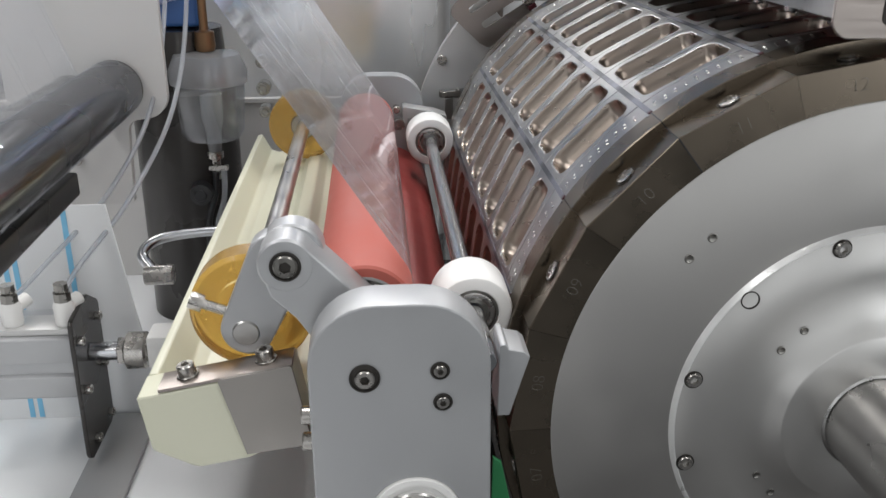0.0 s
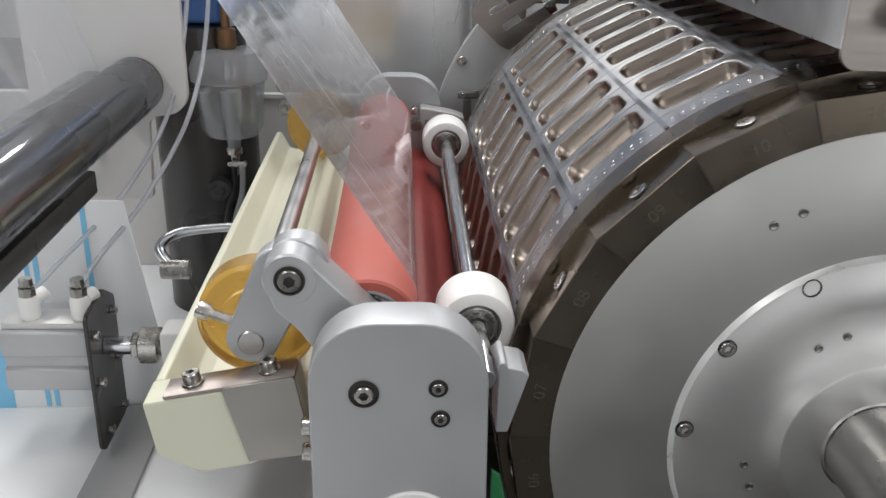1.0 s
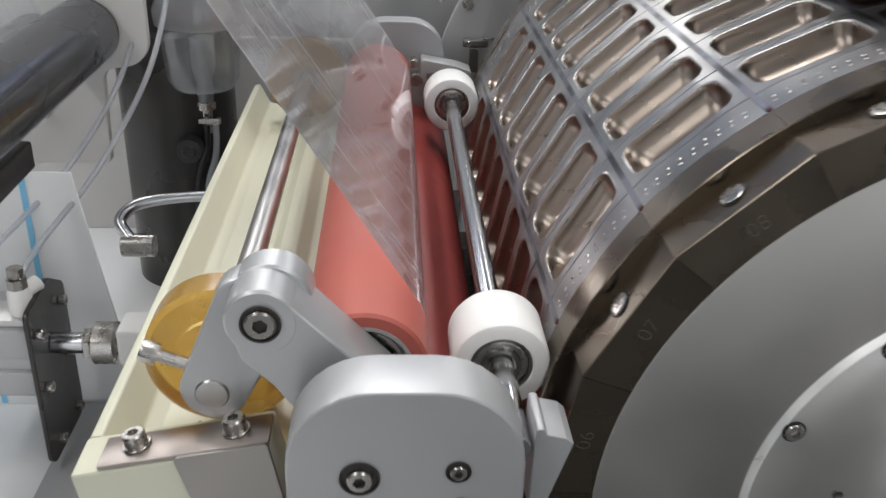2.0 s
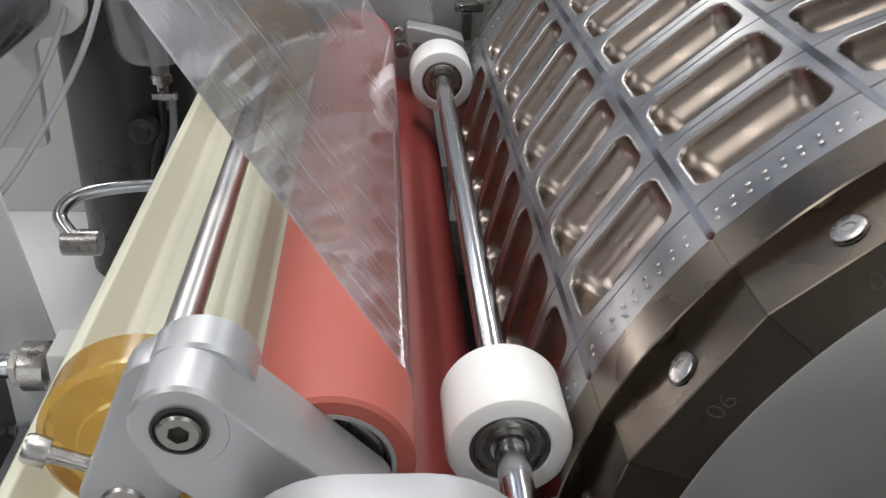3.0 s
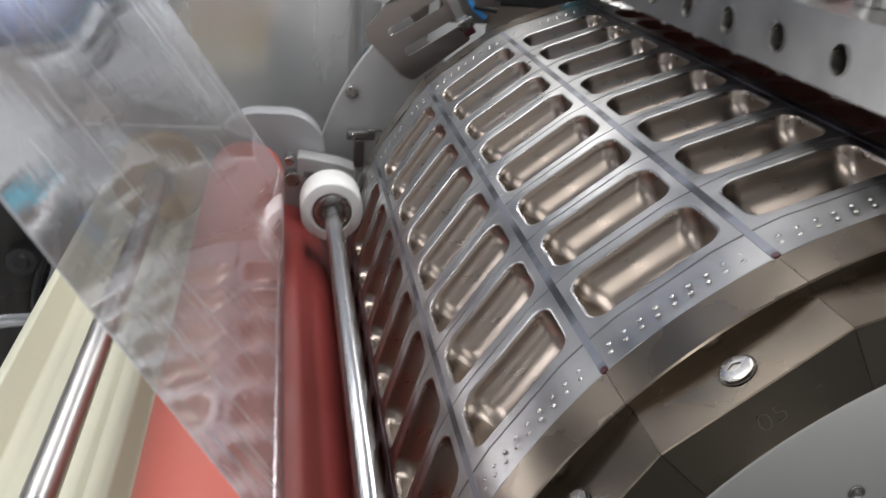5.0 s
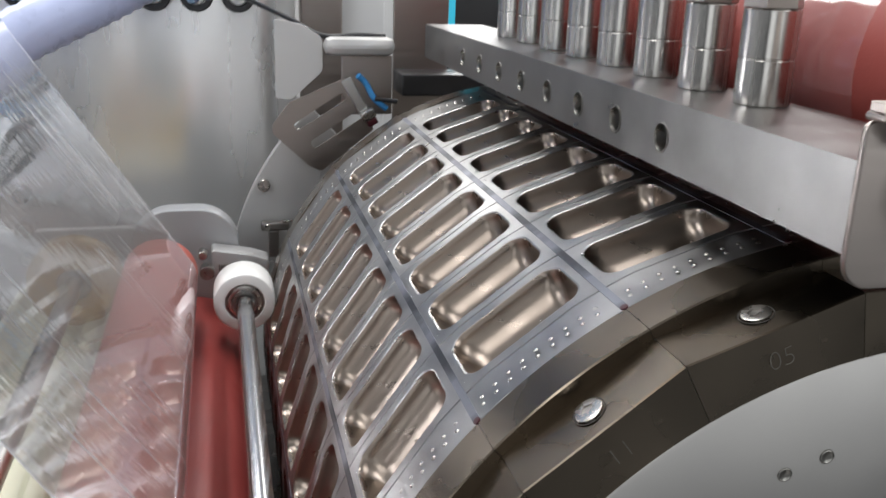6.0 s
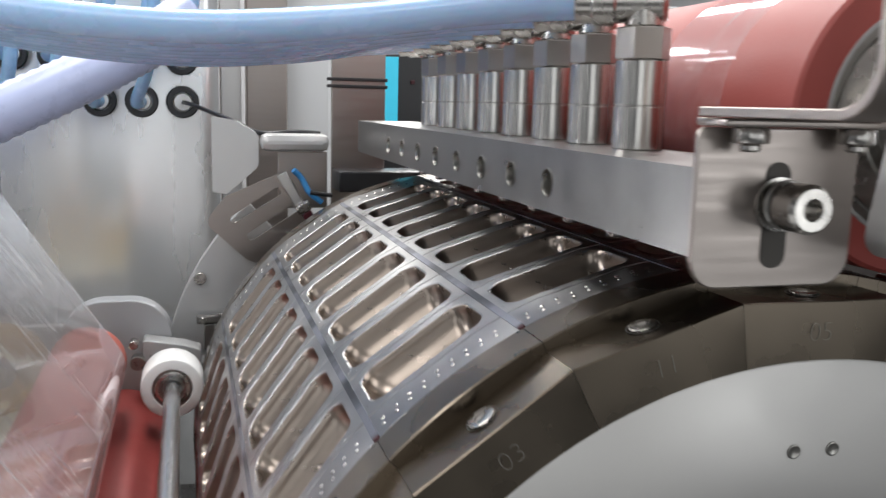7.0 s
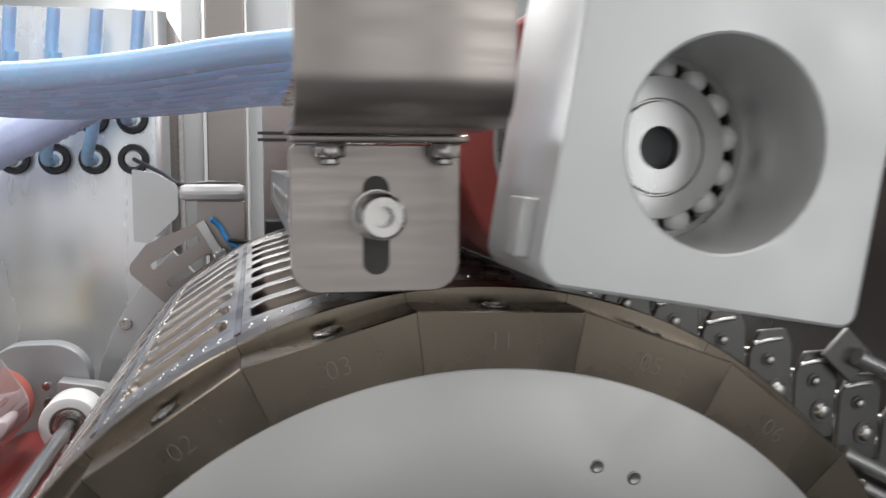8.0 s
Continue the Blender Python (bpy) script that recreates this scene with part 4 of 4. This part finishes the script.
wrap.visible_shadow = False


# ---------------------------------------------------------------- sensor plate and frame behind the drum
def sensor_plate():
    t = thing("sensor_bracket", "bent stainless sensor bracket with two slots and a blue cable", "sensor bracket", "", (-0.134, 0.600, 0.20))
    span("upright", (-0.012, 0.0, -0.012), (0.036, 0.003, 0.0435), STEEL_BRUSHED, t, 0.001)
    span("shelf", (-0.0295, -0.014, 0.0440), (0.037, 0.006, 0.0610), ALU_LIGHT, t, 0.007)
    prism("gusset", outline_round([(-0.074, 0.004), (-0.074, 0.076), (-0.050, 0.072), (-0.030, 0.060), (-0.030, 0.029), (-0.060, 0.002)], [0.002, 0.002, 0.008, 0.010, 0.010, 0.004], 6), -0.002, 0.0005, ALU_LIGHT, t, None, (), 0.0004)
    out = outline_round([(-0.0820, -0.0245), (-0.0620, 0.0010), (-0.0080, 0.0240), (0.0180, -0.0250), (-0.0330, -0.0650), (-0.0440, -0.0600)], [0.010, 0.008, 0.004, 0.004, 0.006, 0.006])
    cuts = [outline_round([(-0.0595, -0.0200), (-0.0550, -0.0260), (-0.0080, 0.0040), (-0.0130, 0.0105)], [0.0034] * 4, 4),
            outline_round([(-0.0440, -0.0365), (-0.0390, -0.0430), (0.0080, -0.0130), (0.0030, -0.0060)], [0.0034] * 4, 4)]
    put("slotted_plate", bm_mesh("slotted_plate", prism_bm(out, -0.008, -0.0055, (), 0, cuts), STEEL_BRUSHED, 25), t, pose(0, 0, 0, 0, 0, 0))
    box("sensor_clip", (0.010, 0.003, 0.038), STEEL, t, pose(0.000, -0.008, 0.006, 0, -30))
    box("sensor_head", (0.014, 0.010, 0.010), BOLT, t, pose(0.011, -0.012, -0.010, 0, -30), 0.002)
    box("sensor_tip", (0.010, 0.008, 0.006), SEAM_TIP, t, pose(0.015, -0.013, -0.017, 0, -30), 0.001)
    pipe("cable", [(0.002, -0.010, 0.026), (0.010, -0.006, 0.018), (0.018, -0.006, 0.004), (0.030, -0.004, -0.006)], 0.0028, BLUE, t)
    pipe("cable_end", [(0.018, -0.008, 0.004), (0.032, -0.006, 0.002), (0.040, -0.006, 0.001)], 0.0022, BLACK, t)
    return t


sensor_plate()


def back_frame():
    t = thing("drum_flange", "pale curved steel guard plate behind the mould drum", "guard plate", "", (0, 0.618, 0))
    arc = [(r * math.sin(radians(a)), r * math.cos(radians(a))) for r, way in ((0.258, 1), (0.150, -1)) for a in list(range(-80, -41, 2))[::way]]
    prism("plate", arc, 0.0, 0.012, ALU_LIGHT, t, None, (), 0.0008)
    for a in (-62, -48):
        lathe("guard_bolt", rod_profile(-0.006, 0, 0.006), BOLT, t, pose(0.250 * math.sin(radians(a)), 0, 0.250 * math.cos(radians(a))), 20)
    st = thing("stay_plate", "folded stainless stay behind the manifold", "bracket", "", (-0.05, 0.70, 0.25))
    span("web", (-0.0285, 0, -0.44), (0.031, 0.004, 0.12), STEEL_BRUSHED, st, 0.001)
    span("foot", (-0.028, -0.05, -0.052), (0.09, 0.004, -0.030), BLACK, st, 0.002)
    for z, w in ((0.057, 0.0035), (0.0645, 0.0035)):
        span("cable_tie", (-0.034, -0.003, z), (0.033, 0.0, z + w), BLACK, st, 0.0008)


back_frame()


def edge_clamp():
    """A small clamp at the far rim of the drum."""
    t = thing("edge_clamp", "small dull steel clamp beside the far rim of the drum", "clamp", "", (-0.2110, 0.606, 0.077))
    span("jaw", (-0.014, -0.004, -0.003), (0.013, 0.004, 0.006), STEEL_DARK, t, 0.002)
    span("stem", (-0.007, -0.003, -0.030), (0.003, 0.003, -0.0032), STEEL_DARK, t, 0.001)
    span("lever", (0.006, -0.006, 0.0062), (0.020, -0.003, 0.0085), BOLT, t, 0.001)
    put("screw", SCREW_M4, t, pose(-0.008, -0.004, 0.0015))
    return t


edge_clamp()


def steel_cabinet():
    """A brushed cabinet whose large front sheet bulges a little."""
    t = thing("steel_cabinet", "brushed stainless steel cabinet with black cable glands and blue tubes", "cabinet", "", (-0.192, 0.835, -0.19))
    v, f, nx, nz = [], [], 60, 40
    for i in range(nx + 1):
        for j in range(nz + 1):
            x, z = -0.60 * i / nx, 0.66 * j / nz
            edge = min(1, -x / 0.02)
            v.append((x, 0.010 * (1 - math.sqrt(max(0, 1 - (1 - edge) ** 2))) + edge * (0.0050 * noise.noise(Vector((x * 11, 0.3, z * 1.6))) + 0.0012 * noise.noise(Vector((x * 30, 1.3, z * 4)))), z))
    for i in range(nx):
        for j in range(nz):
            b = i * (nz + 1) + j
            f.append((b, b + 1, b + nz + 2, b + nz + 1))
    put("front_sheet", to_mesh("front_sheet", v, f, TANK_STEEL, 60), t)
    span("body", (-0.598, 0.012, 0.002), (-0.0005, 0.34, 0.656), STEEL_BRUSHED, t, 0.002)
    g = [(0.003, 0.0130), (-0.004, 0.0140), (-0.006, 0.0178), (-0.0085, 0.0188), (-0.0105, 0.0172), (-0.0105, 0.0122), (-0.002, 0.0115)]
    me = to_mesh("cable_gland", *lathe_data(g, 32), BLACK)
    me2 = to_mesh("gland_core", *lathe_data([(-0.0100, 0.0), (-0.0100, 0.0096), (-0.002, 0.0110)], 24), WHITE)
    for row, z in enumerate((0.4770, 0.5265)):
        for k in range(8):
            x = -0.0420 - 0.0457 * k
            gl = put("cable_gland", me, t, pose(x, -0.001, z))
            put("gland_core", me2, gl)
            if (row, k) not in ((0, 0), (1, 6)):
                pipe("blue_tube", [(0, 0, 0), (-0.004, -0.035, 0.001), (0.010, -0.070, 0.040), (0.020, -0.080, 0.120)], 0.0072, HOSE, gl)
    return t


steel_cabinet()
tagged(pipe("black_cable", [(-0.234, 0.83, 0.287), (-0.222, 0.77, 0.284), (-0.185, 0.68, 0.270), (-0.163, 0.610, 0.2605), (-0.13, 0.60, 0.262), (-0.105, 0.60, 0.261)], 0.0025, BLACK), "thin black cable along the sensor bracket", "cable")


def posts():
    for x0, x1, y, mat, lab in ((-0.185, -0.158, 0.98, WHITE_PAINT, "white painted machine post"), (-0.095, -0.035, 1.0, WHITE_PAINT, "white painted machine post with a slot"), (-0.152, -0.098, 0.96, STEEL_BRUSHED, "stainless steel machine post")):
        tagged(span("machine_post", (x0, y, -0.9), (x1, y + 0.04, 0.58), mat, None, 0.002), lab, "post")
    tagged(span("cabinet_wall", (-0.95, 1.42, -1.1), (0.9, 1.46, 0.50), WHITE_PAINT, None, 0.003), "white machine cabinet wall behind the tank", "cabinet")


posts()
tagged(span("edge_strip", (-0.178, 0.962, -0.06), (-0.169, 0.978, 0.09), BLUE_TAPE, None, 0.001), "pale blue protective strip on a white machine post", "strip")
display = thing("control_display", "black control display with a glowing cyan screen", "display", "", (0.055, 0.97, 0.20))
span("case", (-0.030, 0.0, -0.39), (0.09, 0.03, 0.16), BLACK, display, 0.004)
CYAN = material("cyan_screen", (0.05, 0.55, 0.75), 0.2)
CYAN.node_tree.nodes["Principled BSDF"].inputs["Emission Color"].default_value = (0.05, 0.55, 0.8, 1)
CYAN.node_tree.nodes["Principled BSDF"].inputs["Emission Strength"].default_value = 0.25
span("screen", (-0.024, -0.002, 0.03), (0.002, -0.0002, 0.155), CYAN, display, 0.0005, "glowing cyan screen")
span("red_lamp", (0.020, -0.003, 0.118), (0.026, -0.0002, 0.124), SEAM_TIP, display, 0.001)


# ---------------------------------------------------------------- left side: base, cylinder, column, guide roll
def base_frame():
    t = thing("cover_panel", "pale cover panel with protective film printed in blue", "panel", "", (-0.60, 0.335, -0.19))
    prism("sheet", [(-0.40, 0.0), (-0.40, 0.225), (0.046, 0.225), (0.078, 0.0)], 0.0, 0.003, WHITE_PAINT, t, None, (), 0.0005)
    for x in (-0.055, -0.046, 0.005):
        span("printed_line", (x, -0.0006, 0.002), (x + 0.005, -0.0003, 0.22), BLUE_TAPE, t, 0)
    arrow = [(-0.105, 0.0), (-0.105, 0.05), (-0.125, 0.045), (-0.094, 0.085), (-0.066, 0.045), (-0.086, 0.05), (-0.086, 0.0)]
    put("printed_arrow", bm_mesh("printed_arrow", prism_bm(arrow, -0.0006, -0.0003), BLUE_TAPE), t)
    tagged(span("base_strip", (-0.575, -0.4, -0.1895), (-0.528, 0.33, -0.184), GREY, None, 0.001), "flat grey steel strip on the base plate", "strip")
    b = thing("back_panel", "pale grey machine panel behind the black motor column", "panel", "", (-0.62, 0.70, -0.19))
    span("sheet", (-0.40, 0, 0), (0.30, 0.004, 0.24), GREY_LIGHT, b, 0.001)
    span("edge_fold", (-0.40, -0.006, 0.2402), (0.30, 0.006, 0.246), GREY_LIGHT, b, 0.001)


base_frame()


def air_cylinder():
    t = thing("air_cylinder", "compact aluminium air cylinder with brass-nutted hose fittings", "air cylinder", "", (-0.600, 0.275, -0.085))
    prof = [(-0.032, -0.030), (-0.032, -0.008), (-0.028, -0.006), (-0.028, 0.004), (-0.032, 0.006), (-0.032, 0.030), (0.032, 0.030), (0.032, 0.006), (0.028, 0.004), (0.028, -0.006), (0.032, -0.008), (0.032, -0.030)]
    body = put("body", bm_mesh("body", prism_bm(outline_round(prof, [0.004, 0.001, 0, 0, 0.001, 0.004] * 2, 4), -0.046, 0.030, (), 0.0008), ALU, 25), t, pose(0, 0, 0, 0, 0, -90))
    span("port_plate", (-0.045, -0.026, 0.0302), (0.030, 0.004, 0.036), ALU_LIGHT, t, 0.0006)
    fl = put("flange", bm_mesh("flange", prism_bm(outline_round([(-0.038, -0.092), (-0.040, 0.034), (-0.012, 0.052), (0.036, 0.046), (0.040, -0.092)], [0.012, 0.01, 0.008, 0.008, 0.010]), 0.030, 0.034, (), 0.0006), DARK_STEEL, 25), t, pose(0, 0, 0, 0, 0, -90), "dark steel mounting flange")
    for y, z in ((-0.026, 0.024), (0.026, 0.024), (-0.026, -0.024), (0.026, -0.024), (-0.02, -0.078), (0.024, -0.078)):
        put("screw", SCREW_M5, t, pose(0.0345, y, z, 0, 0, 90))
    lathe("piston_rod", rod_profile(0.034, 0.075, 0.0085), CHROME, t, None, 28, "X")
    lathe("lock_nut", rod_profile(0.060, 0.066, 0.0135), BOLT, t, None, 6, "X")
    lathe("rod_head", [(0.066, 0), (0.066, 0.014), (0.068, 0.017), (0.084, 0.017), (0.086, 0.015), (0.086, 0.010), (0.120, 0.010), (0.120, 0)], BOLT, t, None, 32, "X")
    span("joint", (0.088, -0.016, -0.012), (0.150, 0.016, 0.020), WHITE, t, 0.003)
    for x in (-0.0225, 0.0220):
        f = lathe("fitting", [(0.036, 0.0080), (0.038, 0.0088), (0.054, 0.0088), (0.058, 0.007), (0.058, 0)], WHITE, t, pose(x, -0.014, 0), 28, "Z")
        hx = lathe("nut", [(0.058, 0), (0.058, 0.0075), (0.066, 0.0075), (0.066, 0.0055), (0.068, 0.0062), (0.074, 0.0062), (0.074, 0)], BOLT_DARK, f, None, 8, "Z")
        lathe("spout", rod_profile(0, 0.017, 0.0062), WHITE, f, pose(0, 0.002, 0.050, 15, 0, -35), 20)
    return t


air_cylinder()
for tube_pts in ([(-0.629, 0.276, -0.034), (-0.612, 0.30, -0.018), (-0.560, 0.37, 0.035), (-0.530, 0.45, 0.10), (-0.520, 0.52, 0.20), (-0.515, 0.55, 0.34)],
                 [(-0.585, 0.276, -0.034), (-0.574, 0.30, -0.012), (-0.540, 0.37, 0.030), (-0.508, 0.45, 0.10), (-0.498, 0.52, 0.20), (-0.500, 0.55, 0.34)]):
    tagged(pipe("air_tube", tube_pts, 0.0024, TUBE), "thin milky air tube from the cylinder", "tube", "air tubes")


def column():
    t = thing("black_column", "glossy black vertical motor column behind the tray", "motor", "", (-0.528, 0.605, 0))
    lathe("housing", [(-0.19, 0), (-0.19, 0.060), (0.09, 0.060), (0.095, 0.054), (0.16, 0.050), (0.162, 0.0)], DARK_STEEL, t, None, 56, "Z")
    span("terminal_box", (-0.034, -0.028, 0.1625), (0.030, 0.028, 0.235), BLUE_CASE, t, 0.004, "blue terminal box")
    f = thing("air_filter", "clear filter bowl with a milky cap and hanging fittings", "filter", "", (-0.490, 0.56, 0.05))
    lathe("bowl", [(-0.012, 0.010), (-0.010, 0.030), (0.0, 0.036), (0.054, 0.040)], CLEAR, f, None, 48, "Z", "clear plastic bowl")
    lathe("cap", [(0.054, 0.043), (0.068, 0.044), (0.086, 0.036), (0.089, 0.0)], TUBE, f, None, 48, "Z", "milky plastic cap")
    lathe("core", [(-0.03, 0), (-0.03, 0.008), (0.0, 0.010), (0.012, 0.013), (0.040, 0.013), (0.042, 0)], TUBE, f, None, 28, "Z")
    lathe("drain", [(-0.060, 0), (-0.060, 0.005), (-0.035, 0.006), (-0.034, 0.010), (-0.026, 0.010), (-0.026, 0)], BOLT, f, None, 24, "Z")
    lathe("neck", [(0.089, 0.0), (0.089, 0.010), (0.094, 0.0115), (0.110, 0.0105), (0.112, 0.005), (0.16, 0.0045), (0.16, 0)], BRASS, f, None, 24, "Z", "brown brass hose nut")
    pipe("drain_tube", [(0.0, -0.006, -0.050), (-0.002, -0.008, -0.075), (-0.012, -0.010, -0.110), (-0.016, -0.010, -0.170)], 0.0038, BLACK, f, "black drain tube")
    pipe("drain_tube", [(0.010, -0.006, -0.044), (0.008, -0.010, -0.080), (-0.002, -0.012, -0.115), (-0.008, -0.012, -0.170)], 0.0034, TUBE, f, "milky drain tube")
    span("tap_lever", (-0.006, -0.016, -0.046), (0.016, -0.009, -0.040), BOLT, f, 0.001)
    for z, r_ in ((0.075, 0.007), (0.045, 0.008), (0.018, 0.007)):
        lathe("side_fitting", [(-0.012, 0.0), (-0.012, r_ * 0.6), (-0.006, r_ * 0.6), (-0.006, r_), (0.012, r_)], BOLT_DARK, f, pose(0.060, 0.01, z), 16)
    lathe("knob", [(-0.012, 0.0), (-0.012, 0.006), (-0.010, 0.0075), (-0.009, 0.0125), (0.004, 0.014), (0.012, 0.010)], BLACK, t, pose(0.022, -0.062, -0.022), 28, label="black locking knob")
    h = thing("ring_handle", "chromed bent tube handle beside the tray", "handle", "", (-0.52, 0.435, -0.06))
    pipe("loop", [(-0.020, -0.012, -0.010), (-0.034, 0.004, 0.004), (-0.020, 0.020, 0.014), (0.020, 0.030, 0.018), (0.070, 0.035, 0.018)], 0.0058, CHROME, h)
    lathe("foot", rod_profile(-0.008, 0.022, 0.011), BOLT, h, pose(-0.022, -0.010, -0.014), 28, "X")


column()


def guide_roll():
    t = thing("film_guide_roll", "dark steel guide roll wrapped in clear film", "roll", "", (-0.565, 0, 0.119))
    lathe("core", rod_profile(-0.42, 0.455, 0.0285, 0.002), DARK_STEEL, t, None, 56)
    sl = lathe("film_wrap", [(-0.41, 0.0292), (0.445, 0.0292)], WRAP, t, None, 56, label="clear film wrapped round the roll")
    p = thing("roll_plate", "rounded white plate at the end of the guide roll, greyed for shade", "plate", "", (-0.544, 0.456, 0.15))
    # White panel whose shade is put into its grey colour.
    prism("plate", outline_round([(-0.13, -0.155), (-0.13, 0.16), (0.030, 0.16), (0.030, -0.060), (-0.012, -0.066), (-0.016, -0.155)], [0.005, 0.01, 0.02, 0.030, 0.012, 0.005]), 0, 0.010, GREY_LIGHT, p)
    put("screw", SCREW_M6, p, pose(-0.067, -0.0005, -0.105, 0, 15))
    v, f = [], []
    for k in range(31):
        for j in range(25):
            u, w = k / 30, j / 24
            v.append((-0.588 - 0.14 * w, -0.40 + 0.84 * u, 0.117 + 0.40 * w + 0.003 * noise.noise(Vector((u * 22, w * 3, 2)))))
    for k in range(30):
        for j in range(24):
            f.append((k * 25 + j, k * 25 + j + 1, k * 25 + j + 26, k * 25 + j + 25))
    ob = put("upper_film", to_mesh("upper_film", v, f, WEB, 180))
    ob.visible_shadow = False
    tagged(ob, "clear film web rising from the guide roll", "plastic film")


guide_roll()
tagged(span("support_bar", (-0.600, -0.42, 0.066), (-0.552, 0.27, 0.086), DARK_STEEL, None, 0.002), "dark steel bar under the film guide roll", "bar")


# ---------------------------------------------------------------- take-off chain on the far side of the drum
def chain():
    link = thing("chain_link", "dark steel carrier link with a bright lip and two round pins", "chain link", "take-off chain links", (0.1465, 0.032, 0.190))
    out = outline_round([(-0.0100, 0.003), (-0.0045, 0.0140), (0.0090, 0.0145), (0.0125, 0.006), (0.0120, -0.028), (-0.0100, -0.028)], [0.002, 0.002, 0.002, 0.003, 0.002, 0.002], 4)
    prism("link_plate", out, 0, 0.0035, LINK, link, None, (), 0.0006)
    pipe("lip", [(-0.0075, -0.0008, 0.0082), (-0.001, -0.0012, 0.0096), (0.0055, -0.0008, 0.0100)], 0.0012, STEEL, link, "bright worn lip", 4, 10)
    for x, z, rr in ((0.0, 0.0, 0.0025), (0.0048, -0.0148, 0.0040)):
        pin = lathe("pin", [(-0.0034, 0.0), (-0.0026, rr * 0.7), (-0.001, rr), (0.020, rr)], BOLT, link, pose(x, 0, z), 18)
        lathe("washer", rod_profile(-0.0008, 0.0, rr * 1.45, 0.0002), LINK, pin, None, 24)
    for k in (-3, -2, -1, 1, 2, 3, 4):
        copy_thing(link, pose(0.1465 + 0.0240 * k, 0.032 - 0.0006 * k, 0.190 - 0.0108 * k - 0.0004 * k * k, 0, 1.5 * k, 0))
    r = thing("chain_rail", "bright steel rails beside the take-off chain", "rail", "", (0, 0, 0))
    for x0, z0, x1, z1, rr in ((0.186, 0.192, 0.262, 0.156, 0.0042), (0.180, 0.146, 0.262, 0.104, 0.0040), (0.191, 0.129, 0.262, 0.092, 0.0036)):
        pipe("bar", [(x0, 0.022, z0), ((x0 + x1) / 2, 0.022, (z0 + z1) / 2), (x1, 0.022, z1)], rr, STEEL, r, "", 4, 12)
    guide = thing("chain_guide", "small dark steel guide plate above the chain", "guide plate", "", (0.184, 0.026, 0.195))
    prism("plate", outline_round([(-0.013, -0.003), (0.0, 0.0100), (0.015, -0.004), (0.002, -0.017)], [0.001] * 4, 3), 0, 0.003, LINK, guide)


chain()
housing = thing("discharge_housing", "dark steel discharge housing beside the mould drum", "housing", "", (0.26, 0.05, -0.19))
span("case", (0, 0, 0), (0.34, 0.50, 0.47), DARK_STEEL, housing, 0.004)
span("lid_edge", (-0.004, -0.004, 0.4702), (0.344, 0.504, 0.478), STEEL_BRUSHED, housing, 0.001)


def motions():
    """The drum turns evenly, clockwise as seen from its near end."""
    walk(drum, [(0.5 * k, pose(0, 0, 0, 0, DRUM_SPEED * 0.5 * k)) for k in range(17)])


motions()
